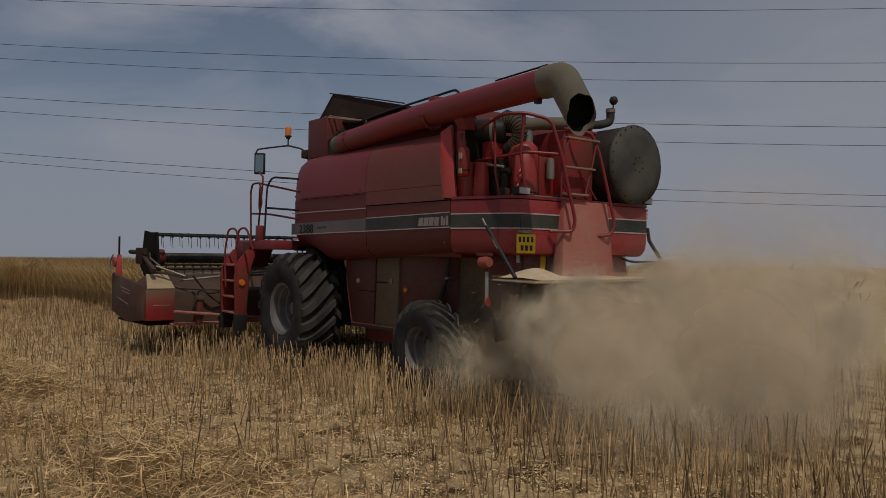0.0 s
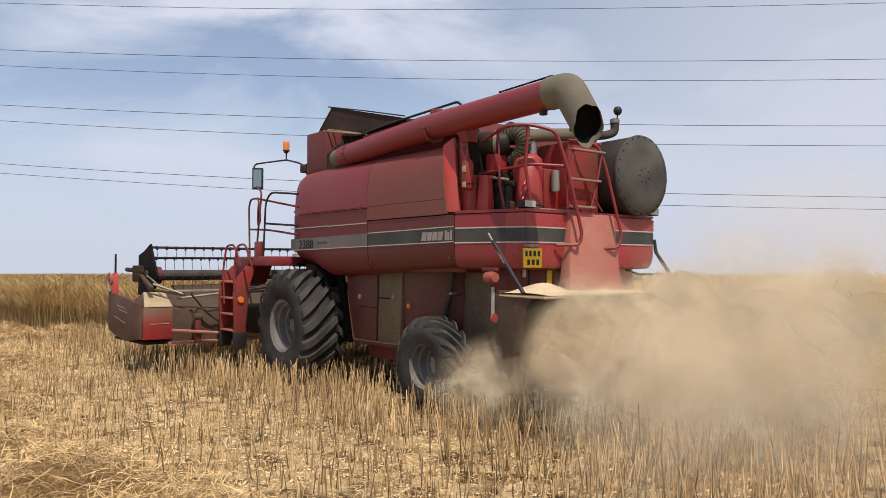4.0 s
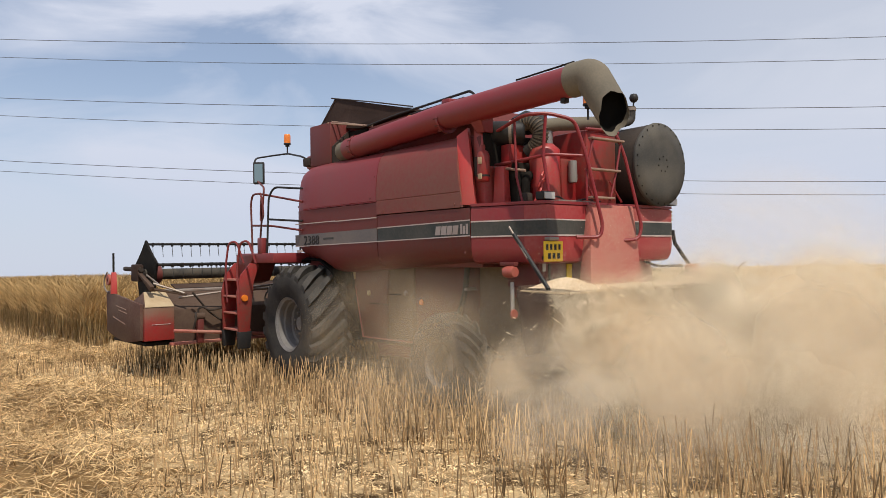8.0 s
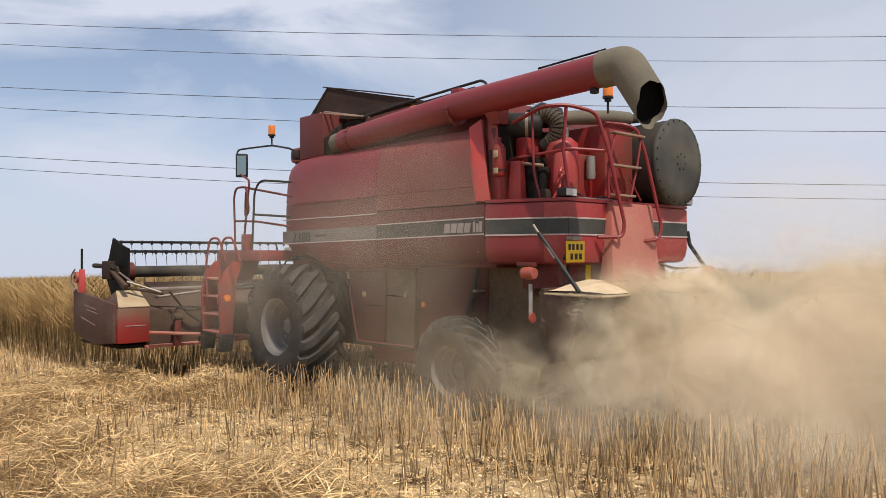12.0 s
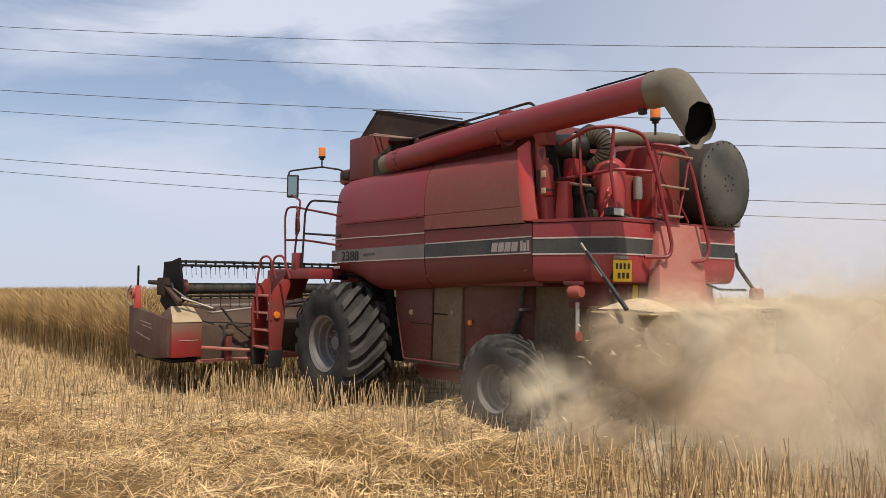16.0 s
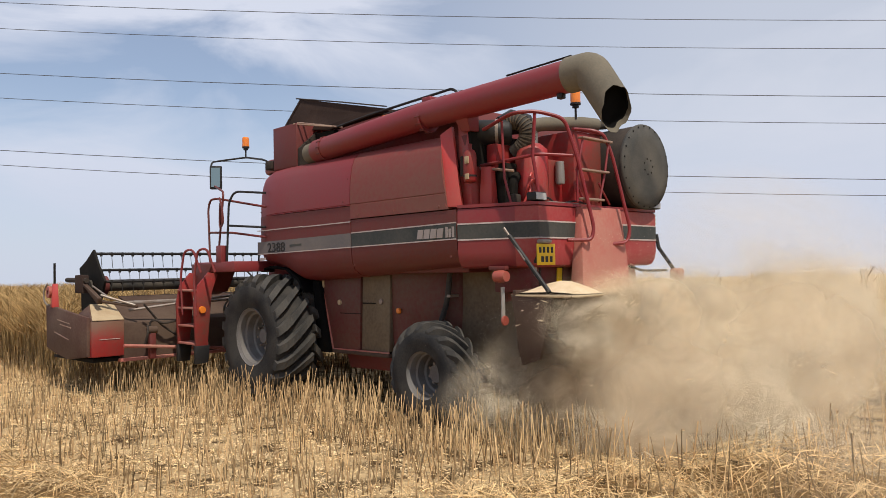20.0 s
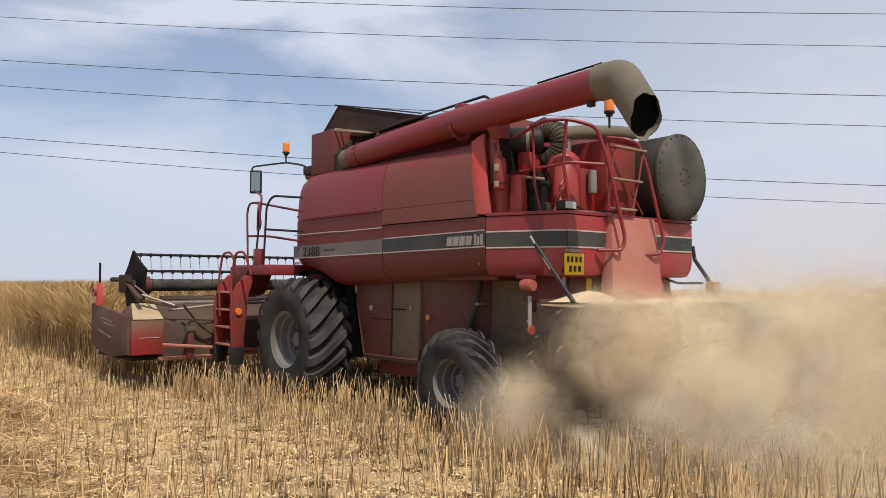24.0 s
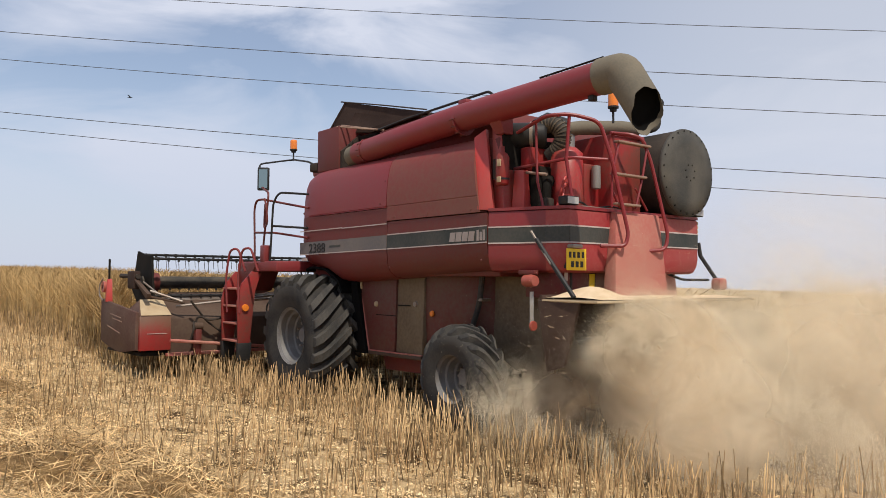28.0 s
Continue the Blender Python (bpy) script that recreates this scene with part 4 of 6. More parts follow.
for pts in ([(-4.29, 0.43, 2.88), (-4.28, 0.53, 2.56), (-4.27, 0.52, 2.24)], [(-4.29, -0.02, 2.88), (-4.28, 0.05, 2.56), (-4.27, 0.15, 2.24)], [(-4.26, 0.14, 2.45), (-4.24, -0.08, 2.24)], [(-4.26, 0.52, 2.42), (-4.24, 0.36, 2.24)]):
    part("ladder_brace", tube(pts, 0.012, 6), "red", harvester)
part("mid_rail", tube(rounded([(-4.27, 0.56, 2.69), (-4.05, 0.84, 2.71), (-3.42, 1.05, 2.64)], 0.05), 0.017, 8), "red", harvester)
part("rail_post", tube([(-4.03, 0.86, 3.13), (-4.0, 0.87, 2.7), (-4.05, 0.83, 2.24)], 0.017, 8), "red", harvester)
part("rail_post", tube([(-3.72, 1.0, 3.08), (-3.74, 1.0, 2.5), (-3.82, 1.0, 2.24)], 0.013, 8), "red", harvester)
part("short_rail", tube([(-3.45, 1.05, 2.62), (-3.82, 0.95, 2.56)], 0.015, 8), "rung", harvester)

# unloading auger tube with its rubber spout
TUBE = [(-0.80, 1.165, 3.112), (-0.92, 1.17, 3.118), (-2.83, 1.24, 3.222), (-4.86, 1.302, 3.260)]
part("unloading_tube", tube(TUBE, 0.144, 28), "red", harvester, "red unloading auger tube folded back along the side", True)
for t in (0.02, 0.5):
    p = Vector(TUBE[1]).lerp(Vector(TUBE[3]), t)
    part("tube_flange", tube([p, p + Vector((-0.03, 0.001, 0.002))], 0.153, 28), "red", harvester)
    for k in range(12):
        a = 2 * math.pi * k / 12
        part("flange_bolt", spin_y([(0, -0.025), (0.010, -0.025), (0.010, 0.05), (0, 0.05)], 6, None, p + Vector((-0.015, 0.148 * math.cos(a), 0.148 * math.sin(a))), "x"), "red_dusty", harvester)
spout = rounded([(-4.78, 1.300, 3.262), (-4.88, 1.303, 3.264), (-5.005, 1.308, 3.262), (-5.31, 1.32, 2.80)], 0.13, 8)


def spout_shell(r_out, r_in, deep):
    """The rubber boot as a shell: its lower end is cut slantwise, so that the mouth opens to the rear."""
    ps = [Vector(p) for p in spout]
    leg = (ps[-1] - ps[-2]).normalized()
    back, side = Vector((leg.z, 0, -leg.x)).normalized(), Vector((0, 1, 0))
    ring_angles = [2 * math.pi * j / 32 for j in range(32)]
    rows = []
    for i, p in enumerate(ps[:-1]):
        d = (ps[i + 1] - (ps[i - 1] if i else p)).normalized()
        up = Vector((-d.z, 0, d.x)).normalized()
        if up.dot(back) < 0:
            up = -up
        rows.append([p + (up * math.cos(a) + side * math.sin(a)) * r_out for a in ring_angles])

    def cut(a):
        return -0.11 - 0.11 * math.cos(a) - 0.05 * math.sin(a) + 0.016 * math.sin(4 * a + 1) + 0.008 * math.sin(9 * a)

    rows.append([ps[-1] + leg * cut(a) + (back * math.cos(a) + side * math.sin(a)) * r_out * 0.97 for a in ring_angles])
    inner = [[ps[-1] + leg * (cut(a) - deep * k) + (back * math.cos(a) + side * math.sin(a)) * r_in for a in ring_angles] for k in range(3)]
    return rows, inner


shell, lining = spout_shell(0.156, 0.149, 0.05)
part("tube_collar", tube([(-0.62, 1.15, 3.10), (-0.81, 1.165, 3.113)], 0.132, 24), "rubber_pipe", harvester, "dusty grey inlet collar", True)
part("unloading_spout", loft(shell + lining[:2], None, False), "rubber_pipe", harvester, "dusty olive rubber spout bent downwards with an open mouth", True)
# the spout's inner shade is painted as a black lining
bm = loft([lining[1], lining[2]], None, False)
bm.verts.ensure_lookup_table()
bm.faces.new([bm.verts[k] for k in range(32, 64)])
part("spout_lining", bm, "void", harvester, "inside of the spout, its shade painted black", True)
part("spout_clamp_bar", tube([(-4.05, 1.29, 3.405), (-4.80, 1.30, 3.43)], 0.010, 6), "dark", harvester)
part("spout_hanger", box(-4.72, -4.66, 1.28, 1.34, 3.07, 3.12, 0.008), "black", harvester)
part("tube_cradle", solid([(-3.38, 1.1, 2.98), (-3.5, 1.1, 2.98), (-3.5, 1.22, 2.98), (-3.38, 1.22, 2.98)], [(-3.34, 1.12, 3.14), (-3.52, 1.12, 3.14), (-3.52, 1.3, 3.12), (-3.34, 1.3, 3.12)]), "red", harvester)

# grain tank, its housing and raised lid, painted dark as its underside lies in shade
part("grain_tank", slab_y([(0.17, 2.95), (0.17, 3.3), (-0.5, 3.42), (-3.2, 3.30), (-3.35, 2.95)], -1.2, 0.86, 0.02), "red_dusty", harvester)
part("tank_housing", box(-0.36, 0.20, 0.45, 1.2, 2.97, 3.54, 0.015), "red_dusty", harvester)
# solid box: near black paints the shaded depth of the recess
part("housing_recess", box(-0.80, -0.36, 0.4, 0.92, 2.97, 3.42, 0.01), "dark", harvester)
part("recess_side", slab_x([(0.88, 2.97), (1.18, 2.97), (1.18, 3.2), (0.9, 3.45)], -0.40, -0.36), "drum", harvester)
for pts in ([(-0.3, 1.2, 3.53), (-0.85, 0.98, 3.44)], [(-0.28, 1.12, 3.56), (-0.98, 0.92, 3.42)]):
    part("housing_bar", tube(pts, 0.011, 6), "rung", harvester)
part("tank_lid", solid([(0.36, 0.95, 3.58), (-0.08, 0.95, 3.93), (-1.72, 0.80, 3.55), (-0.75, 0.95, 3.42)], [(0.36, 0.92, 3.58), (-0.08, 0.92, 3.93), (-1.72, 0.77, 3.55), (-0.75, 0.92, 3.42)], bevel=0.004), "lid", harvester, "raised tank lid, brown with its underside's shade painted in")
part("tank_lid", solid([(0.36, 0.95, 3.58), (-0.08, 0.95, 3.93), (-0.08, -0.95, 3.93), (0.36, -0.95, 3.58)], [(0.33, 0.95, 3.56), (-0.10, 0.95, 3.90), (-0.10, -0.95, 3.90), (0.33, -0.95, 3.56)]), "lid", harvester, "raised tank lid, brown with its underside's shade painted in")
part("tank_lid", solid([(-0.10, 0.9, 3.93), (-1.72, 0.77, 3.55), (-1.72, -0.77, 3.55), (-0.10, -0.9, 3.93)], [(-0.10, 0.9, 3.90), (-1.72, 0.77, 3.52), (-1.72, -0.77, 3.52), (-0.10, -0.9, 3.90)]), "lid", harvester, "raised tank lid, brown with its underside's shade painted in")
part("lid_edge", tube([(0.0, 0.955, 3.95), (-0.9, 0.88, 3.76), (-1.72, 0.81, 3.575)], 0.009, 6), "drum", harvester)
part("tank_handrail", tube(rounded([(-0.95, 0.98, 3.42), (-1.6, 1.0, 3.46), (-3.05, 1.02, 3.51), (-3.13, 1.02, 3.46), (-3.15, 1.05, 3.36)], 0.04), 0.015, 8), "black", harvester)
part("tank_side", slab_y([(-0.95, 3.20), (-0.95, 3.395), (-1.7, 3.43), (-3.1, 3.445), (-3.12, 3.20)], 0.90, 0.96, 0.008), "red_dusty", harvester, "red upper wall of the grain tank")
part("tank_handrail", tube([(-1.9, 1.0, 3.42), (-2.95, 1.02, 3.45)], 0.013, 8), "black", harvester)
part("tube_bracket", box(-2.90, -2.76, 1.05, 1.2, 3.36, 3.44, 0.02), "red", harvester)
part("tank_side_lamp", box(-2.03, -1.93, 1.0, 1.06, 3.36, 3.40, 0.012), "orange", harvester, "amber marker lamp")

# beacons, mirror
def beacon(x, y, z, h):
    b = part("beacon", spin_y([(0, 0), (0.035, 0), (0.035, 0.03), (0.055, 0.03), (0.055, 0.05), (0, 0.05)], 16, None, (x, y, z), "z"), "black", harvester)
    part("lens", spin_y([(0.052, 0.05), (0.052, h - 0.02), (0.044, h), (0, h)], 16, None, (x, y, z), "z"), "orange", b, "orange beacon lens", True)
    part("beacon_stem", tube([(x, y, z - 0.12), (x, y, z + 0.01)], 0.012, 8), "black", b)


beacon(1.45, 0.90, 3.44, 0.19)
beacon(-4.1, 0.28, 3.23, 0.20)
part("mirror_arm", tube(rounded([(0.30, 1.12, 3.06), (0.5, 1.16, 3.16), (1.45, 0.90, 3.33), (1.72, 1.2, 3.28), (1.55, 1.42, 3.22), (1.50, 1.42, 2.9)], 0.12), 0.014, 8), "black", harvester)
part("arm_joint", box(0.24, 0.42, 1.05, 1.2, 3.0, 3.12, 0.02), "drum", harvester)
mid, face, wide = Vector((1.43, 1.40, 2.99)), Vector((-0.8, 0.6, 0.0)), Vector((0.6, 0.8, 0.0))


def mirror_plate(w, h, d0, d1, bevel):
    """An upright plate across the mirror's face, between two depths."""
    ring = [(wide * w * a, h * b) for a, b in ((-1, -1), (1, -1), (1, 1), (-1, 1))]
    return solid([mid + p + face * d0 + Vector((0, 0, z)) for p, z in ring], [mid + p + face * d1 + Vector((0, 0, z)) for p, z in ring], None, bevel)


mir = part("mirror", mirror_plate(0.085, 0.17, -0.04, 0.02, 0.015), "black", harvester, "dark-backed rear-view mirror")
part("mirror_glass", mirror_plate(0.062, 0.140, 0.0205, 0.024, 0.0), "mirror", mir)

# cab and platform
part("cab_roof", box(0.3, 1.75, -1.0, 0.42, 3.12, 3.36, 0.06), "red", harvester)
part("cab_base", box(0.3, 1.7, -0.95, 0.4, 1.5, 2.0, 0.03), "red_dusty", harvester)
for x, y in ((0.36, 0.36), (1.6, 0.36), (0.36, -0.92), (1.6, -0.92)):
    part("cab_pillar", box(x - 0.03, x + 0.03, y - 0.03, y + 0.03, 1.98, 3.15, 0.01), "black", harvester)
part("cab_window", slab_y([(0.4, 2.0), (1.56, 2.0), (1.56, 3.1), (0.4, 3.1)], 0.35, 0.36), "glass", harvester)
part("cab_window", slab_x([(-0.9, 2.0), (0.34, 2.0), (0.34, 3.1), (-0.9, 3.1)], 1.6, 1.61), "glass", harvester)
part("cab_window", slab_y([(0.4, 2.0), (1.56, 2.0), (1.56, 3.1), (0.4, 3.1)], -0.93, -0.92), "glass", harvester)
part("platform", box(0.34, 1.5, 0.42, 1.72, 1.62, 1.76, 0.015), "red", harvester)
part("platform_post", box(0.7, 0.84, 1.62, 1.72, 1.74, 1.98, 0.01), "red", harvester)
part("platform_bracket", slab_y([(1.5, 1.74), (0.9, 1.74), (1.2, 1.35), (1.5, 1.3)], 1.35, 1.75, 0.01), "red_dusty", harvester)
part("drive_case", slab_y([(0.62, 0.55), (1.0, 0.5), (1.08, 0.95), (0.85, 1.2), (0.62, 1.15)], 1.05, 1.42, 0.03), "dark", harvester, "oily dark drive case")
for zc in (0.72, 0.93):
    part("chain_wheel", spin_y([(0.03, 0.0), (0.085, 0.0), (0.095, 0.012), (0.085, 0.024), (0.03, 0.024)], 18, None, (0.8, 1.43, zc)), "steel", harvester)
for k in range(5):
    part("hydraulic_hose", tube(rounded([(0.58 + 0.05 * k, 1.46, 1.36), (0.64 + 0.07 * k, 1.52 + 0.02 * k, 1.12), (0.56 + 0.08 * k, 1.5, 0.9), (0.66 + 0.05 * k, 1.46, 0.66)], 0.12, 5), 0.013, 6), "black" if k % 2 else "hose", harvester)
for pts, mat in (([(1.08, 1.68, 1.76), (1.12, 1.68, 2.5), (1.06, 1.68, 2.62), (0.9, 1.67, 2.63), (0.10, 1.385, 2.47)], "red_dusty"), ([(0.61, 1.68, 1.76), (0.54, 1.68, 2.55), (0.46, 1.64, 2.69), (0.10, 1.385, 2.655)], "black"),
                 ([(1.10, 1.68, 2.17), (0.62, 1.6, 2.15), (0.10, 1.392, 2.07)], "red_dusty"), ([(0.57, 1.68, 2.24), (0.10, 1.392, 2.20)], "black"), ([(0.86, 1.68, 1.76), (0.68, 1.68, 2.7), (1.42, 1.42, 2.86)], "red_dusty")):
    part("handrail", tube(rounded(pts, 0.1, 5), 0.015, 8), mat, harvester)
part("coiled_hose", tube(rounded([(0.72, 1.72, 2.62), (0.62, 1.74, 2.5), (0.60, 1.73, 2.28), (0.72, 1.72, 2.2), (0.76, 1.7, 2.35), (0.74, 1.7, 2.55)], 0.12, 5), 0.014, 6), "red_dusty", harvester)

# access steps in front of the left wheel
for x in (0.92, 1.45):
    st = part("step_stringer", slab_x([(1.99, 0.62), (1.82, 0.62), (1.76, 1.35), (1.66, 1.60), (1.80, 1.62), (1.95, 1.45), (2.01, 1.2)], x - 0.02, x + 0.02, 0.006), "red_end", harvester, "red step side plate")
    part("rubber_foot", slab_x([(2.0, 0.40), (1.82, 0.40), (1.79, 0.64), (2.0, 0.64)], x - 0.03, x + 0.03, 0.01), "black", st)
for z in (0.66, 0.90, 1.14, 1.38):
    part("step_tread", box(0.92, 1.45, 1.80, 1.99, z - 0.014, z + 0.014, 0.005), "red_pale", harvester)
for x in (0.80, 1.20):
    part("step_hoop", tube(rounded([(x + 0.1, 1.98, 1.05), (x + 0.12, 2.0, 1.55), (x + 0.04, 1.98, 1.92), (x - 0.12, 1.93, 1.94), (x - 0.2, 1.86, 1.62)], 0.13, 5), 0.016, 8), "red", harvester)
st = part("amber_lamp", spin_y([(0, -0.03), (0.045, -0.025), (0.05, 0.0)], 16, None, (0.895, 1.90, 1.12), "x"), "orange", harvester, "round amber lamp")
for pts in ([(0.6, 1.5, 1.2), (0.75, 1.55, 0.9), (0.62, 1.5, 0.6)], [(0.7, 1.4, 1.35), (0.9, 1.5, 1.0), (0.7, 1.45, 0.7)], [(0.55, 1.2, 1.1), (0.8, 1.3, 1.0), (0.6, 1.2, 0.7)]):
    part("hydraulic_hose", tube(rounded(pts, 0.2, 5), 0.016, 6), "black", harvester)
part("feeder_house", solid([(0.2, 0.6, 0.85), (2.1, 0.6, 0.45), (2.1, -0.6, 0.45), (0.2, -0.6, 0.85)], [(0.2, 0.6, 1.5), (2.1, 0.6, 1.05), (2.1, -0.6, 1.05), (0.2, -0.6, 1.5)], bevel=0.02), "red_dusty", harvester)
part("front_axle", box(-0.2, 0.2, -1.2, 1.2, 0.62, 0.95, 0.02), "dark", harvester)
part("axle_carrier", box(-3.5, -2.3, -0.55, 0.55, 0.34, 1.0, 0.02), "dark", harvester)
part("rear_axle", box(-3.12, -2.9, -1.2, 1.2, 0.52, 0.7, 0.02), "dark", harvester)

# straw chopper and spreader at the back
# housing drawn low to stand in for shade and brown dust beneath it
part("straw_chopper", slab_y([(-3.1, 1.3), (-4.3, 1.33), (-4.24, 0.66), (-4.0, 0.30), (-3.35, 0.30)], -0.9, 0.77, 0.02), "olive", harvester, "dirty olive-brown straw chopper housing")
part("spreader_tray", slab_z([(-4.22, 1.50), (-4.92, 1.54), (-4.96, -0.8), (-4.22, -0.85)], 1.347, 1.365, 0.004), "olive", harvester)
part("spreader_edge", tube([(-4.3, 1.52, 1.352), (-4.93, 1.55, 1.35), (-4.98, -0.8, 1.35)], 0.009, 6), "tan", harvester)
for ya, yb in ((1.49, 1.53),):
    part("spreader_skirt", slab_y([(-4.25, 1.35), (-4.72, 1.35), (-4.56, 0.80), (-4.36, 0.74)], ya, yb, 0.006), "brown", harvester, "dusty brown spreader side sheet")
part("spreader_front_sheet", slab_x([(1.52, 1.4), (0.6, 1.4), (0.6, 0.8), (1.45, 0.8)], -4.30, -4.26, 0.006), "brown", harvester)
for y in (0.75, -0.35):
    part("spreader_disc", spin_y([(0, 0.95), (0.42, 0.95), (0.44, 0.98), (0.12, 1.04), (0.1, 1.34), (0, 1.34)], 24, None, (-4.6, y, 0), "z"), "steel", harvester)
bm = bmesh.new()
rows = []
for i in range(9):
    x = -4.25 - 0.68 * i / 8
    rows.append([bm.verts.new((x, y, 1.368 + max(0.0, 0.085 * math.exp(-((y - 1.24) / 0.15) ** 2) + 0.02 * math.exp(-((y - 0.9) / 0.3) ** 2) + 0.012 + 0.02 * noise.noise((x * 3, y * 3, 1)))
                               * math.sin(math.pi * min(1, max(0, i / 8))) ** 0.7)) for y in (1.48 - 2.25 * j / 48 for j in range(49))])
for a, b in zip(rows, rows[1:]):
    for j in range(48):
        bm.faces.new((a[j], a[j + 1], b[j + 1], b[j]))
part("chaff_layer", bm, "chaff", harvester, "pale chaff heaped on the spreader", True)
part("support_strut", tube([(-4.30, 1.66, 1.95), (-4.55, 1.68, 1.66)], 0.011, 8), "steel", harvester)
part("support_strut", tube([(-4.36, 1.66, 1.88), (-4.80, 1.68, 1.39)], 0.019, 8), "black", harvester)
part("support_strut", tube([(-4.18, -1.10, 1.95), (-4.2, -1.11, 1.80), (-4.42, -1.16, 1.46)], 0.022, 8), "black", harvester)
part("lamp_arm", tube(rounded([(-4.05, -0.72, 1.60), (-4.2, -0.76, 1.54), (-4.3, -1.1, 1.54)], 0.05), 0.014, 8), "black", harvester)
part("tail_lamp", box(-4.46, -4.34, -1.22, -1.07, 1.43, 1.56, 0.03), "red_pale", harvester, "dusty red tail lamp on an arm")
part("tail_lamp", spin_y([(0, -0.09), (0.05, -0.085), (0.062, -0.03), (0.055, 0.05), (0, 0.06)], 16, None, (-3.9, 1.28, 1.52), "x"), "orange_red", harvester, "round orange-red tail lamp")
part("lamp_bracket", box(-3.93, -3.72, 1.18, 1.24, 1.58, 1.62, 0.006), "red_dusty", harvester)
part("reflector", spin_y([(0, -0.012), (0.045, -0.01), (0.05, 0.006), (0, 0.008)], 16, None, (-3.92, 1.24, 1.10), "x"), "orange_red", harvester, "round red reflector")
part("reflector_stay", tube([(-3.90, 1.24, 1.42), (-3.9, 1.24, 1.12)], 0.02, 8), "lamp", harvester)


# wheels: each turns on its axle
def wheel(name, x, y, r, width, rim_r, lugs, s, sweep, broad):
    """A wheel whose outer side faces s; the tyre's tread bars are real."""
    w = part(name, spin_y([(0, -0.06), (0.09, -0.06), (0.11, -0.13), (rim_r * 0.52, -0.16), (rim_r * 0.66, -0.20), (rim_r * 0.70, -0.10), (rim_r * 0.77, -0.085), (rim_r * 0.80, 0.0), (rim_r * 0.87, 0.015), (rim_r * 0.90, 0.085), (rim_r * 0.97, 0.10), (rim_r, 0.115),
                           (rim_r, 0.09), (rim_r * 0.9, -0.2), (rim_r * 0.5, -0.3)] if s > 0 else
                          [(0, -0.02), (0.10, -0.03), (0.13, 0.05), (rim_r * 0.72, 0.12), (rim_r * 0.88, -0.02), (rim_r * 0.92, -0.10), (rim_r, -0.115), (rim_r, -0.09), (rim_r * 0.9, 0.2)], 40),
             "rim", harvester, "dusty steel wheel")
    w.location = (x, y - s * 0.15, r - 0.015)
    h, c = width / 2, -s * (width / 2 - 0.15)
    tread = r - 0.05 - 0.045 * r
    prof = [(rim_r - 0.01, c - h * 0.86), (rim_r + (r - rim_r) * 0.3, c - h), (rim_r + (r - rim_r) * 0.6, c - h), (tread - 0.03, c - h * 0.9), (tread, c - h * 0.6), (tread + 0.012, c),
            (tread, c + h * 0.6), (tread - 0.03, c + h * 0.9), (rim_r + (r - rim_r) * 0.6, c + h), (rim_r + (r - rim_r) * 0.3, c + h), (rim_r - 0.01, c + h * 0.86)]
    part("tyre", spin_y(prof, 56), "rubber", w, "black farm tyre with dusty tread bars", True)
    for side in (1, -1):
        bm, rings = bmesh.new(), []
        outer = side == s
        for i in range(7):
            f = i / 6
            a = sweep * f * (0.62 if outer else 0.34) * (0.8 / r) * 0.8
            reach = 1.42 if outer else 0.60
            yy = c + s * (-0.45 * h) + side * (h * 0.02 + f * h * (reach - 0.02))
            drop = 0.085 * max(0, f - 0.78) / 0.22
            wd = broad * (0.85 + 0.3 * f)
            rings.append([(rr * math.cos(a + da / r), yy, rr * math.sin(a + da / r)) for rr, da in
                          ((tread - 0.05 - drop, -wd * 1.3), (r - drop, -wd * 0.8), (r - drop, wd * 0.8), (tread - 0.05 - drop, wd * 1.3))])
        loft(rings, bm)
        bmesh.ops.recalc_face_normals(bm, faces=bm.faces)
        me = bpy.data.meshes.new("tread_bar")
        bm.to_mesh(me)
        bm.free()
        me.materials.append(M["tread"])
        for k in range(lugs):
            ob = new("tread_bar", me)
            ob.parent, ob.rotation_euler = w, (0, -2 * math.pi * (k + (0.5 if side > 0 else 0)) / lugs, 0)
    for k in range(8):
        a = 2 * math.pi * k / 8
        nut = spin_y([(0, s * 0.05), (0.016, s * 0.05), (0.016, -s * 0.12)], 6, None, (rim_r * 0.42 * math.cos(a), -s * 0.12, rim_r * 0.42 * math.sin(a)))
        part("wheel_nut", nut, "steel", w)
    return w


front_wheels = [wheel("front_wheel", 0, 1.72, 0.80, 0.66, 0.37, 20, 1, 1, 0.062), wheel("front_wheel", 0, -1.72, 0.80, 0.66, 0.37, 20, -1, 1, 0.062)]
rear_wheels = [wheel("rear_wheel", -3.02, 1.52, 0.545, 0.33, 0.255, 17, 1, -1, 0.036), wheel("rear_wheel", -3.02, -1.52, 0.545, 0.33, 0.255, 17, -1, -1, 0.036)]

# cutting header
header = part("header", slab_y([(1.80, 0.46), (1.92, 0.46), (2.40, 1.18), (2.30, 1.20), (1.86, 0.95)], -3.0, 2.62, 0.008), "brown", harvester, "dirty brown header back sheet")
part("header_floor", slab_y([(1.85, 0.44), (3.3, 0.42), (3.35, 0.46), (1.85, 0.49)], -2.98, 2.98, 0.004), "dark", header)
part("cutter_bar", box(3.30, 3.42, -2.98, 2.98, 0.42, 0.455, 0.004), "drum", header)
part("serrated_bar", box(1.72, 1.82, -2.6, 2.66, 0.435, 0.475, 0.004), "red_pale", header)
part("rear_pipe", tube([(1.62, 2.66, 0.66), (1.60, 0.9, 0.48)], 0.024, 8), "red_pale", header)
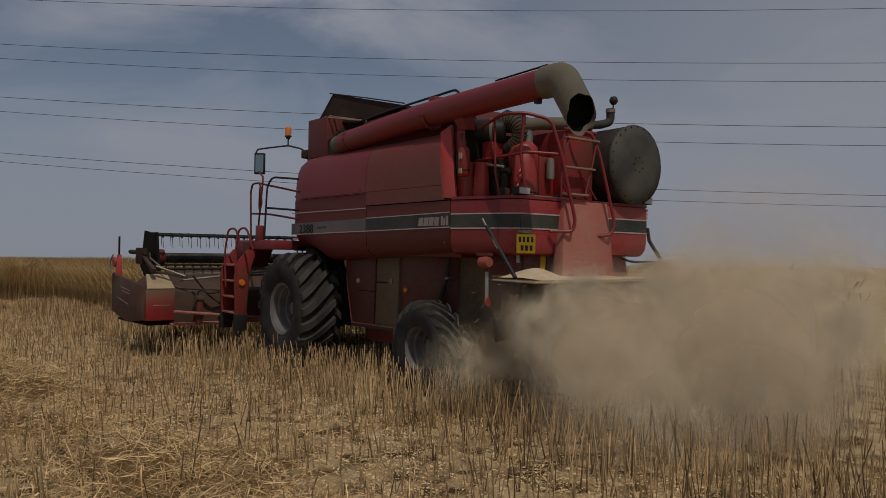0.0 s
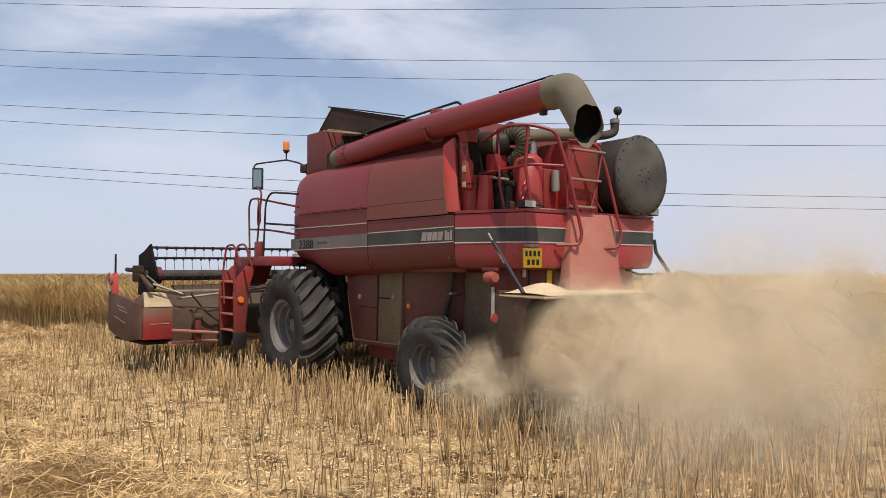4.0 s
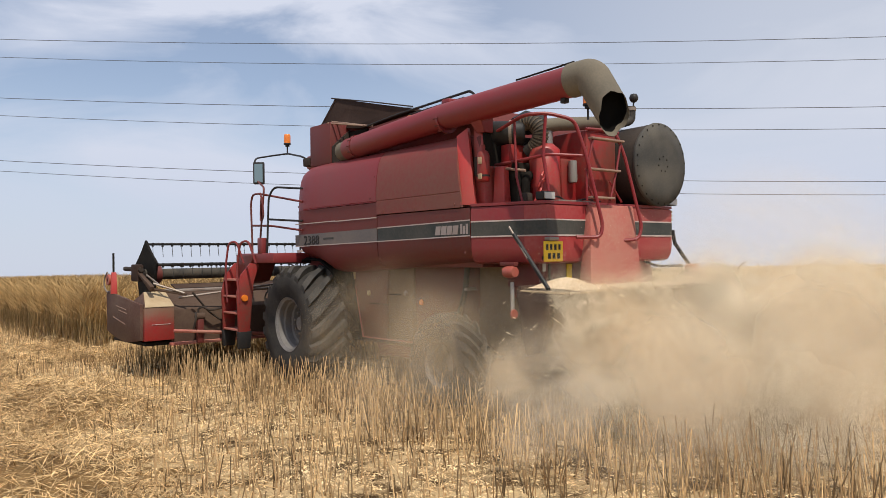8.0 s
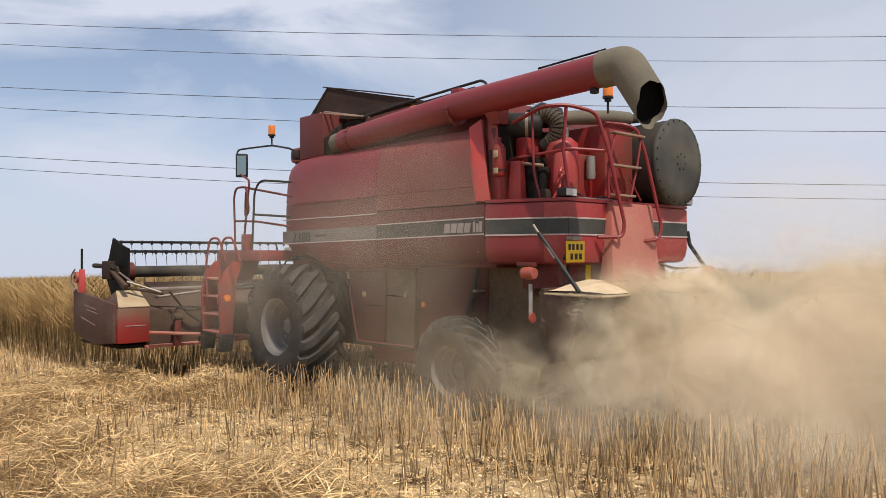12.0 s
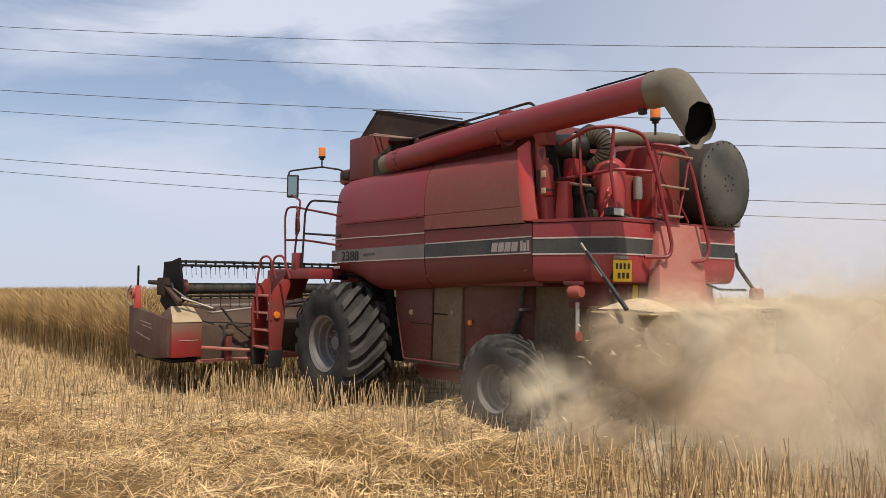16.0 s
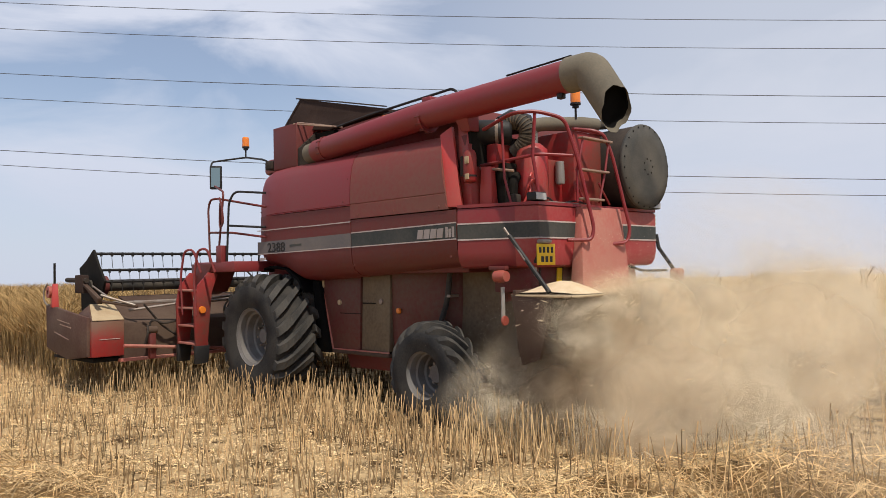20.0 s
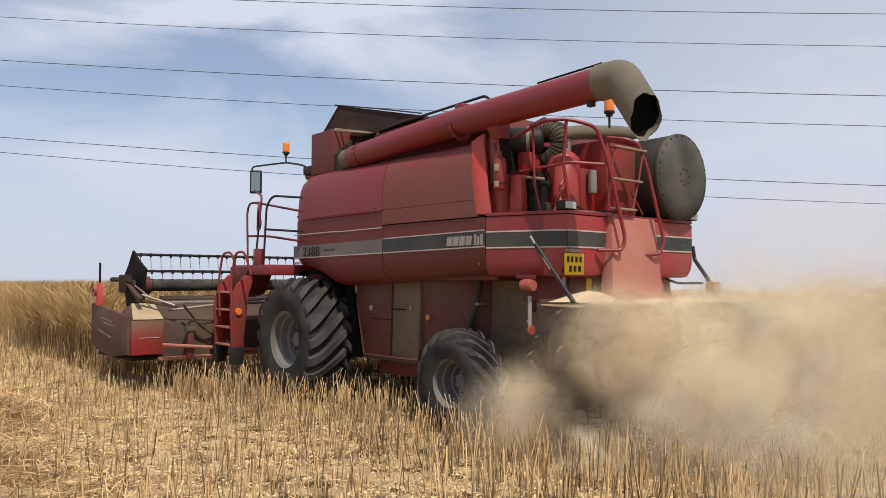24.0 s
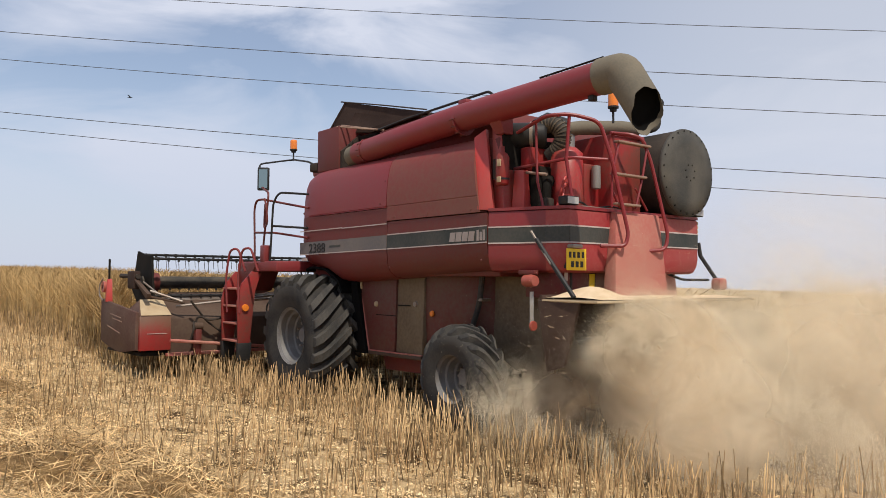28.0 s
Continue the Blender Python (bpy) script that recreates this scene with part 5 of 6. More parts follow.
part("top_beam", tube([(2.32, 2.6, 1.20), (2.28, -3.0, 1.22)], 0.035, 10), "steel", header)
part("top_sheet", slab_y([(2.30, 1.18), (2.75, 1.30), (2.76, 1.28), (2.32, 1.16)], -2.9, 2.3), "brown", header)
part("feed_auger", tube([(2.6, 2.9, 0.62), (2.6, -2.9, 0.62)], 0.2, 20), "steel", header, "", True)
for s in (1, -1):
    y0, y1 = (2.60, 3.03) if s > 0 else (-3.03, -2.60)
    eb = part("end_box", slab_y([(1.75, 0.52), (1.75, 1.0), (2.3, 1.06), (2.4, 0.5)], y0, y1, 0.015), "red_box", header, "red drive box at the header's end")
    part("box_top", solid([(1.76, y0, 1.0), (1.76, y1, 1.0), (2.14, y1 - 0.10 * max(s, 0), 1.20), (2.14, y0 - 0.10 * min(s, 0), 1.20)], [(1.77, y0, 0.985), (1.77, y1, 0.985), (2.40, y1 - 0.02, 1.05), (2.40, y0 - 0.02, 1.05)]), "sheet", eb)
    part("chaff_cover", solid([(1.745, y0 + 0.005, 1.004), (1.745, y1 - 0.01, 1.004), (2.13, y1 - 0.01 - 0.10 * max(s, 0), 1.207), (2.13, y0 + 0.005 - 0.10 * min(s, 0), 1.207)], [(1.745, y0 + 0.005, 1.012), (1.745, y1 - 0.01, 1.012), (2.13, y1 - 0.01 - 0.10 * max(s, 0), 1.215), (2.13, y0 + 0.005 - 0.10 * min(s, 0), 1.215)]), "tan", eb, "cream chaff-covered top")
    part("pale_line", box(1.742, 1.749, y0 + 0.06, y1 - 0.1, 0.75, 0.757, 0), "white", eb)
    part("end_sheet", slab_y([(1.80, 1.05), (3.46, 1.20), (3.44, 0.57), (3.0, 0.50), (2.54, 0.45), (1.80, 0.53)], s * 3.03, s * 3.075, 0.008), "sheet", header, "dirty brown header end sheet with worn pale marks")
    for (xa, za, xb, zb) in ((2.95, 0.98, 2.45, 0.94), (2.85, 0.92, 2.40, 0.885), (3.1, 0.80, 2.5, 0.72)):
        part("worn_mark", slab_y([(xa, za), (xb, zb), (xb, zb + 0.014), (xa, za + 0.014)], s * 3.075, s * 3.079), "rung", header)
    part("divider", solid([(3.2, s * 3.0, 1.16), (3.26, s * 3.08, 1.16), (3.12, s * 3.1, 1.16), (3.06, s * 3.02, 1.16)], [(3.2, s * 3.0, 1.5), (3.24, s * 3.06, 1.5), (3.14, s * 3.08, 1.5), (3.10, s * 3.02, 1.5)], bevel=0.006), "red_bright", header, "orange-red crop divider post")
    part("divider_wheel", spin_y([(0.03, -0.02), (0.085, -0.02), (0.085, 0.02), (0.03, 0.02)], 16, None, (3.27, s * 3.09, 1.38)), "orange_red", header)
    part("divider_knife", box(3.13, 3.17, s * 3.05 - 0.012, s * 3.05 + 0.012, 1.48, 1.80, 0.004), "dark", header)
    part("divider_hose", tube(rounded([(3.3, s * 3.1, 1.5), (3.42, s * 3.12, 1.4), (3.4, s * 3.12, 1.25), (3.3, s * 3.1, 1.18)], 0.08), 0.012, 6), "steel", header)
    part("reel_arm", tube([(3.2, s * 2.86, 1.55), (2.4, s * 2.86, 1.54)], 0.035, 8), "drum", header, "dark brown reel arm")
    part("reel_arm", solid([(2.62, s * 2.84, 1.56), (2.50, s * 2.84, 1.50), (1.92, s * 2.84, 1.22), (1.88, s * 2.84, 1.30)], [(2.62, s * 2.90, 1.56), (2.50, s * 2.90, 1.50), (1.92, s * 2.90, 1.22), (1.88, s * 2.90, 1.30)], bevel=0.008), "brown", header, "dirty brown reel strut")
    part("arm_block", box(2.45, 2.75, s * 2.86 - 0.05, s * 2.86 + 0.05, 1.36, 1.62, 0.02), "lid", header)
    part("reel_ram", tube([(2.35, s * 2.80, 1.46), (1.95, s * 2.7, 1.28)], 0.013, 8), "steel", header)
    part("reel_ram", tube([(2.0, s * 2.82, 1.34), (1.75, s * 2.45, 1.19)], 0.016, 8), "steel", header)
    part("reel_ram", tube([(2.05, s * 2.84, 1.26), (1.74, s * 2.42, 1.17)], 0.02, 8), "brown", header)
for pts in ([(1.72, 2.25, 0.62), (1.74, 2.25, 0.95), (1.70, 2.2, 0.98), (1.66, 2.1, 0.92), (1.68, 1.7, 0.98), (1.6, 1.5, 1.0)], [(1.7, 2.35, 1.2), (1.72, 2.1, 0.9), (1.7, 1.9, 0.75), (1.72, 1.7, 0.66)], [(1.68, 2.35, 0.65), (1.62, 2.33, 0.8), (1.7, 2.3, 0.9)]):
    part("header_hose", tube(rounded(pts, 0.07), 0.016, 6), "drum", header)
part("gear_stand", box(1.65, 1.74, 2.2, 2.29, 0.45, 0.80, 0.012), "red_dusty", header)
part("gear_head", spin_y([(0, -0.07), (0.05, -0.06), (0.055, 0.05), (0.03, 0.08), (0, 0.08)], 12, None, (1.69, 2.24, 0.84)), "brown", header, "grimy pivot on the stand")
part("cross_pipe", tube([(1.85, 2.5, 1.12), (1.5, 0.7, 1.32)], 0.018, 8), "steel", header)
part("cross_pipe", tube([(1.65, 1.7, 1.2), (1.3, 0.6, 1.25)], 0.02, 8), "steel", header)

# reel: an axle with end spiders, and bats that stay level as they go round
REEL, REEL_R = (2.72, 0.0, 1.46), 0.47
reel = part("reel", tube([(0, 2.72, 0), (0, -2.72, 0)], 0.085, 16), "hose", harvester, "dark reel axle with end plates", True)
reel.location = REEL
for y in (2.68, 0.0, -2.68):
    pts = []
    for k in range(10):
        a = 2 * math.pi * k / 10
        rr = 0.53 if k % 2 == 0 else 0.41
        pts.append((rr * math.cos(a), rr * math.sin(a)))
    if y:
        part("end_plate", slab_y(pts, y - 0.015, y + 0.015), "dark", reel, "dark five-cornered reel end plate")
    else:
        bm = bmesh.new()
        for k in range(5):
            a = 2 * math.pi * k / 5
            tube([(0, y, 0), (0.47 * math.cos(a), y, 0.47 * math.sin(a))], 0.015, 6, bm)
        part("spokes", bm, "black", reel)
part("axle_drum", tube([(0, 2.66, 0), (0, 2.48, 0)], 0.14, 18), "red_dusty", reel, "brown-red end drum")
bm = tube([(0, 0, 0.02), (0.0, 0, -0.06), (-0.025, 0, -0.2)], 0.0045, 4)
box(-0.022, 0.022, -0.011, 0.011, -0.04, 0.022, 0, bm)
tine_mesh = bpy.data.meshes.new("tine")
bm.to_mesh(tine_mesh)
bm.free()
tine_mesh.materials.append(M["black"])
bats = []
for k in range(5):
    b = part("reel_bat", tube([(0, 2.66, 0), (0, -2.66, 0)], 0.02, 8), "black", harvester, "reel bar with hanging tines")
    for j in range(35):
        ob = new("tine", tine_mesh)
        ob.parent, ob.location = b, (0, 2.58 - 5.16 * j / 34, 0)
    bats.append(b)


# ---------------------------------------------------------------- field
rng = np.random.default_rng(7)


def fall(y):
    """The land drops gently away on the far side of the field."""
    return -0.0165 * np.clip(-np.asarray(y) - 12.0, 0, 600)


def ground_sheet():
    """One sheet to the horizon: fine and slightly uneven near the harvester's way, coarse far off."""
    xs = np.concatenate([[-1500, -300, -80, -30], np.arange(-14, 60.1, 0.5), [70, 90, 130, 300, 900, 2500]])
    ys = np.concatenate([[-2500, -900, -300, -100, -40, -20], np.arange(-12, 10.1, 0.5), [14, 30, 100, 400, 1500]])
    X, Y = np.meshgrid(xs, ys)
    Z = 0.022 * np.sin(X * 1.7 + 2 * np.sin(Y * 0.8)) * np.sin(Y * 1.9) - 0.02
    Z[(np.abs(Y) > 12) | (X < -14) | (X > 60)] = -0.02
    Z += fall(Y)
    v = np.stack([X, Y, Z], -1).reshape(-1, 3)
    w = len(xs)
    i = (np.arange(len(ys) - 1)[:, None] * w + np.arange(w - 1)).ravel()
    return heap_mesh("ground", v, np.stack([i, i + 1, i + w + 1, i + w], 1), "soil", smooth=True)


tagged(new("ground", ground_sheet()), "stubble field soil strewn with pale chaff", "ground", kind="structure")


def stalks(x, y, h, r, lean, z0=-0.03):
    """Upright three-sided stalks as corners and faces."""
    n = len(x)
    t = rng.uniform(0, 2 * math.pi, n)
    lx, ly = rng.normal(0, lean, n) * h, rng.normal(0, lean, n) * h
    v = np.zeros((n, 6, 3))
    for k in range(3):
        a = t + k * 2.094
        v[:, k] = np.stack([x + r * np.cos(a), y + r * np.sin(a), np.full(n, z0)], 1)
        v[:, k + 3] = np.stack([x + lx + 0.75 * r * np.cos(a), y + ly + 0.75 * r * np.sin(a), h + 0.3 * r * (k - 1)], 1)
    b = np.arange(n)[:, None] * 6
    f = np.concatenate([b + q for q in ([0, 1, 4], [0, 4, 3], [1, 2, 5], [1, 5, 4], [2, 0, 3], [2, 3, 5], [3, 4, 5])])
    return v.reshape(-1, 3), f


def slivers(c, length, width, rise, droop=0.0):
    """Loose straws: one long thin bent pair of triangles each, lying about the centres c."""
    n = len(c)
    t = rng.uniform(0, 2 * math.pi, n)
    d = np.stack([np.cos(t), np.sin(t), rise], 1)
    s = np.stack([-np.sin(t), np.cos(t), rng.normal(0, 0.4, n)], 1) * width[:, None] / 2
    v = np.stack([c - d * length[:, None] / 2, c + s, c + d * length[:, None] / 2, c - s], 1)
    v[:, 1, 2] += 0.006
    v[:, 3, 2] += 0.006
    b = np.arange(n)[:, None] * 4
    return v.reshape(-1, 3), np.concatenate([b + [0, 1, 3], b + [1, 2, 3]])


def patch(x, y):
    """How much straw lies at a place: swaths along the way, and a thick band across the middle of it."""
    sw = np.exp(-((y - 5.15 - 0.25 * np.sin(x * 0.35)) / 0.8) ** 2) * (0.75 + 0.25 * np.sin(x * 0.9 + 1))
    heap = np.exp(-((x - 16.7 - 0.25 * (y - 2.5)) / 1.75) ** 4) * np.exp(-((y - 2.7) / 2.1) ** 4) * 1.3
    heap += 0.8 * np.exp(-((x - 11.0) / 1.6) ** 2 - ((y - 4.2) / 0.9) ** 2)
    return np.clip(sw + heap, 0, 1.4)


def stubble():
    V, F, base = [], [], 0
    for x0, x1, y0, y1, dens, h0, h1, r, row in ((-9, 48, 1.2, 2.75, 150, 0.20, 0.42, 0.0059, 0.17), (-9, 48, 0.4, 1.2, 60, 0.18, 0.38, 0.0054, 0.17), (-9, 48, -3.1, 0.4, 40, 0.27, 0.43, 0.0064, 0.17), (-9, 48, 2.75, 6.9, 110, 0.04, 0.25, 0.0058, 0.17),
                                                 (48, 82, -3, 9, 20, 0.15, 0.36, 0.008, 0.17), (-9, 48, 6.9, 9, 12, 0.1, 0.25, 0.006, 0.17)):
        n = int((x1 - x0) * (y1 - y0) * dens)
        x, y = rng.uniform(x0, x1, n), rng.uniform(y0, y1, n)
        y = np.round(y / row) * row + rng.normal(0, 0.022, n)
        keep = rng.uniform(0, 1, n) > 0.8 * np.clip(patch(x, y), 0, 1)
        clump = 0.5 + 0.5 * np.sin(x * 2.1 + 3 * np.sin(y * 1.3)) * np.sin(y * 1.7 + 2 * np.sin(x * 0.7))
        keep &= rng.uniform(0, 1, n) < 0.55 + 0.6 * clump
        # the wheel track is pressed down
        x, y = x[keep], y[keep]
        n = len(x)
        h = rng.uniform(h0, h1, n) * (0.85 + 0.3 * rng.random(n))
        v, f = stalks(x, y, h, r * rng.uniform(0.6, 1.25, n), 0.15 if y0 < 3 else 0.24)
        V.append(v), F.append(f + base)
        base += len(v)
    return heap_mesh("stubble", np.concatenate(V), np.concatenate(F), "stalk")


tagged(new("stubble", stubble()), "upright cut rape stubble stalks in drilled rows", "stubble", kind="stuff")


def litter():
    n = 72000
    x, y = rng.uniform(-9, 46, n), rng.uniform(0.5, 7.4, n)
    c = np.stack([x, y, rng.uniform(0.0, 0.035, n)], 1)
    return heap_mesh("straw_litter", *slivers(c, rng.uniform(0.04, 0.2, n), rng.uniform(0.004, 0.010, n), rng.normal(0, 0.12, n)), "litter")


def chips():
    n = 400000
    x, y = rng.uniform(-9, 42, n), rng.uniform(1.2, 7.2, n)
    spot = np.sin(x * 3.1 + 2 * np.sin(y * 2.2)) * np.sin(y * 2.7 + x * 0.6) + 0.5 * np.sin(x * 7.3 + 3 * np.sin(y * 5.1)) * np.sin(y * 6.1 - x * 1.3)
    keep = rng.uniform(0, 1, n) < 0.3 + 0.7 * np.clip(0.5 + 1.6 * spot, 0, 1)
    c = np.stack([x, y, rng.uniform(0.0, 0.02, n)], 1)[keep]
    n = len(c)
    return heap_mesh("chaff_flakes", *slivers(c, rng.uniform(0.014, 0.060, n), rng.uniform(0.005, 0.017, n), rng.normal(0, 0.2, n)), "chip")


def swath():
    n = 400000
    x, y = rng.uniform(-8, 44, n), rng.uniform(0.4, 7.3, n)
    p = patch(x, y)
    keep = rng.uniform(0, 1, n) < p
    x, y, p = x[keep], y[keep], p[keep]
    n = len(x)
    lump = 0.6 + 0.5 * np.sin(x * 2.3 + 1.7 * np.sin(y * 2.9)) * np.sin(y * 3.1 + x)
    z = rng.uniform(0.15, 1.0, n) ** 0.6 * 0.34 * np.clip(p, 0, 1) * lump + 0.01
    long = rng.uniform(0.05, 0.30, n)
    return heap_mesh("straw_swath", *slivers(np.stack([x, y, z], 1), long, rng.uniform(0.004, 0.010, n), rng.normal(0.0, 0.34, n)), "straw")


def swath_core():
    xs, ys = np.arange(-8, 44, 0.16), np.arange(0.4, 7.4, 0.16)
    X, Y = np.meshgrid(xs, ys)
    lump = 0.6 + 0.5 * np.sin(X * 2.3 + 1.7 * np.sin(Y * 2.9)) * np.sin(Y * 3.1 + X)
    Z = 0.18 * np.clip(patch(X, Y) - 0.15, 0, 1) * lump - 0.045 + rng.normal(0, 0.008, X.shape)
    w = len(xs)
    i = (np.arange(len(ys) - 1)[:, None] * w + np.arange(w - 1)).ravel()
    return heap_mesh("straw_bed", np.stack([X, Y, Z], -1).reshape(-1, 3), np.stack([i, i + 1, i + w + 1, i + w], 1), "bed")


tagged(new("straw_litter", litter()), "chopped straw scattered between the stubble", "straw", kind="stuff")
tagged(new("chaff_flakes", chips()), "pale cream chaff flakes on the ground", "chaff", kind="stuff")
tagged(new("straw_swath", swath()), "loose brown straw lying in swaths and heaps", "straw", kind="stuff")
tagged(new("straw_bed", swath_core()), "matted straw under the swath", "straw", kind="stuff")


# ---------------------------------------------------------------- standing crop
def plants(x, y, hmin=1.15, hmax=1.5, branches=9, wide=1.0):
    """Ripe rape plants: a thin stem with upward branches that carry narrow pods."""
    n = len(x)
    h = rng.uniform(hmin, hmax, n)
    v1, f1 = stalks(x, y, h, np.full(n, 0.0048 * wide), 0.07)
    V, F, base = [v1], [f1], len(v1)
    for k in range(branches):
        z0 = h * rng.uniform(0.45, 0.95, n)
        t = rng.uniform(0, 2 * math.pi, n)
        ln = rng.uniform(0.10, 0.36, n)
        up = rng.uniform(0.6, 1.9, n)
        tip = np.stack([x + ln * np.cos(t), y + ln * np.sin(t), np.minimum(z0 + ln * up, h * 1.06)], 1)
        foot = np.stack([x, y, z0], 1)
        s = np.stack([-np.sin(t), np.cos(t), np.zeros(n)], 1) * (0.0052 * wide)
        mid = (foot + tip) / 2 + np.stack([0 * t, 0 * t, -0.03 * ln], 1)
        v = np.stack([foot, mid + s, tip, mid - s + np.array([0, 0, 0.012])], 1)
        b = np.arange(n)[:, None] * 4 + base
        V.append(v.reshape(-1, 3)), F.extend((b + [0, 1, 3], b + [1, 2, 3]))
        base += 4 * n
    return np.concatenate(V), np.concatenate(F)


STRIP, EDGE = 0.6, 2.75
strip_mesh = []
for k in range(4):
    n = 170
    strip_mesh.append(heap_mesh("crop_strip", *plants(rng.uniform(-STRIP / 2, STRIP / 2, n), EDGE - 5.7 * rng.random(n) ** 1.5, branches=18), "crop"))
# where the field was opened up before, its edge stands farther in
inner_mesh = [heap_mesh("crop_strip", *plants(rng.uniform(-STRIP / 2, STRIP / 2, 140), 1.45 - 4.4 * rng.random(140) ** 1.4, branches=18), "crop") for k in range(3)]
strips = []
HEADER_X = 3.65
for k in range(int(35 / STRIP)):
    x = HEADER_X + 0.5 + STRIP * k
    ob = tagged(new("crop_row", strip_mesh[k % 4] if x > 16.4 else inner_mesh[k % 3]), "row of standing ripe rape before the cutter bar", "crop", "standing crop rows", "stuff")
    ob.location = (x, 0, 0)
    strips.append((ob, x))
CROP_END = HEADER_X + 0.5 + STRIP * len(strips) - STRIP / 2


def crop_block(x0, x1, y0, y1, dens, **kw):
    n = int((x1 - x0) * (y1 - y0) * dens)
    return plants(rng.uniform(x0, x1, n), rng.uniform(y0, y1, n), **kw)


def joined(blocks, name, material):
    V, F, base = [], [], 0
    for v, f in blocks:
        V.append(v), F.append(f + base)
        base += len(v)
    return heap_mesh(name, np.concatenate(V), np.concatenate(F), material)


tagged(new("standing_crop", joined([crop_block(CROP_END, CROP_END + 14, 0.2, EDGE, 45), crop_block(CROP_END + 14, CROP_END + 60, -1, EDGE, 12, wide=1.6), crop_block(CROP_END, CROP_END + 3, -4, 0.2, 30),
                                    crop_block(-14, 40, -6.6, -4.6, 20, wide=1.3), crop_block(40, 75, -8, -3.2, 8, wide=1.6)], "standing_crop", "crop")),
       "golden-brown ripe rape crop standing uncut", "crop", kind="stuff")


def canopy(x0, x1, y0, y1, step, name):
    xs, ys = np.arange(x0, x1 + step, step), np.arange(y0, y1 + step, step)
    X, Y = np.meshgrid(xs, ys)
    Z = 1.08 + 0.12 * np.sin(X * 1.9 + 2 * np.sin(Y * 1.1)) * np.sin(Y * 2.3) + rng.normal(0, 0.09, X.shape)
    Z[0], Z[-1], Z[:, 0], Z[:, -1] = 0, 0, 0, 0
    Z += fall(Y)
    w = len(xs)
    i = (np.arange(len(ys) - 1)[:, None] * w + np.arange(w - 1)).ravel()
    return heap_mesh(name, np.stack([X, Y, Z], -1).reshape(-1, 3), np.stack([i, i + 1, i + w + 1, i + w], 1), "canopy")


for x0, x1, y0, y1, step in ((CROP_END + 1.5, CROP_END + 60, -6, EDGE - 0.8, 0.35), (CROP_END + 60, 900, -500, EDGE, 4.0), (-40, CROP_END + 60, -40, -4.2, 0.6), (-200, CROP_END + 60, -500, -40, 5.0)):
    tagged(new("crop_canopy", canopy(x0, x1, y0, y1, step, "crop_canopy")), "dense top of the ripe rape crop reaching to the skyline", "crop", kind="stuff")

# ---------------------------------------------------------------- power lines beyond the field
TH = radians(-47.63)
N_WAY, L_WAY = Vector((math.cos(TH), math.sin(TH), 0)), Vector((-math.sin(TH), math.cos(TH), 0))
for dist, height in ((67.8, 22.6), (75.4, 22.6), (67.2, 16.24), (74.5, 15.6), (69.0, 9.84), (75.3, 9.24), (71.4, 29.1)):
    pts = [N_WAY * dist + L_WAY * q + Vector((0, 0, height - 0.35 + 0.062 * q + 0.00030 * (q - 20) ** 2)) for q in range(-100, 161, 10)]
    ob = part("power_line", tube(pts, 0.028, 6), "wire", None)
    tagged(ob, "thin dark overhead power line against the sky", "power line", "overhead power lines")

# far hedge trees on the skyline, with haze painted into their leaves
for k, (hx, hy, hr) in enumerate(((47.5, -71, 1.9), (74.0, -96, 1.8))):
    tr = thing("hedge_tree", "small dark hedge tree far off on the skyline", "tree", "far hedge trees")
    tr.location = (hx, hy, float(fall(hy)))
    part("trunk", tube([(0, 0, -0.1), (0.03, 0, 0.6), (0.06, 0.05, 1.2)], 0.12, 8, None, (0.15, 0.11, 0.06)), "bark", tr)
    n = 900
    d = rng.normal(0, 1, (n, 3))
    d /= np.linalg.norm(d, axis=1)[:, None]
    c = d * hr * rng.uniform(0.35, 1, (n, 1)) ** 0.6 * np.array([1, 1, 0.55]) + [0, 0, 0.85 + hr * 0.3]
    c = c[c[:, 2] > 0.3]
    a, b = rng.normal(0, 0.16, c.shape), rng.normal(0, 0.16, c.shape)
    i = np.arange(len(c))[:, None]
    crown = new("crown", heap_mesh("crown", np.concatenate([c, c + a, c + b]), np.concatenate([i, i + len(c), i + 2 * len(c)], 1), "bark"))
    crown.parent = tr

# ---------------------------------------------------------------- dust and chaff blown from the spreader
cloud = thing("dust_cloud", "billowing tan dust and chaff blown from the spreader", "dust", kind="stuff")
FLAKE_WAY = np.array(SUN_WAY) + np.array((-0.25, 0.35, 0.0))


def flakes(c, size, jitter):
    """Small three-cornered flakes about the places c, most of them turned to the light."""
    n = len(c)
    nrm = FLAKE_WAY + rng.normal(0, jitter, (n, 3))
    nrm /= np.linalg.norm(nrm, axis=1)[:, None]
    a = np.cross(nrm, rng.normal(0, 1, (n, 3)))
    a /= np.linalg.norm(a, axis=1)[:, None]
    b = np.cross(nrm, a)
    k = size[:, None]
    i = np.arange(n)[:, None]
    return np.concatenate([c - k * 0.5 * a - k * 0.3 * b, c + k * 0.5 * a - k * 0.3 * b, c + k * 0.6 * b]), np.concatenate([i, i + n, i + 2 * n], 1)


def torn(n, power):
    """Places in a ball of radius one, thicker towards its middle and pulled about by eddies."""
    d = rng.normal(0, 1, (n, 3))
    d *= (rng.random(n) ** power / np.linalg.norm(d, axis=1))[:, None]
    for f, k in ((3.1, 0.16), (6.3, 0.09), (12.7, 0.05)):
        d = d + k * np.sin(d[:, [1, 2, 0]] * f + rng.uniform(0, 6, 3)) * np.cos(d[:, [2, 0, 1]] * f * 0.8 + rng.uniform(0, 6, 3))
    return d


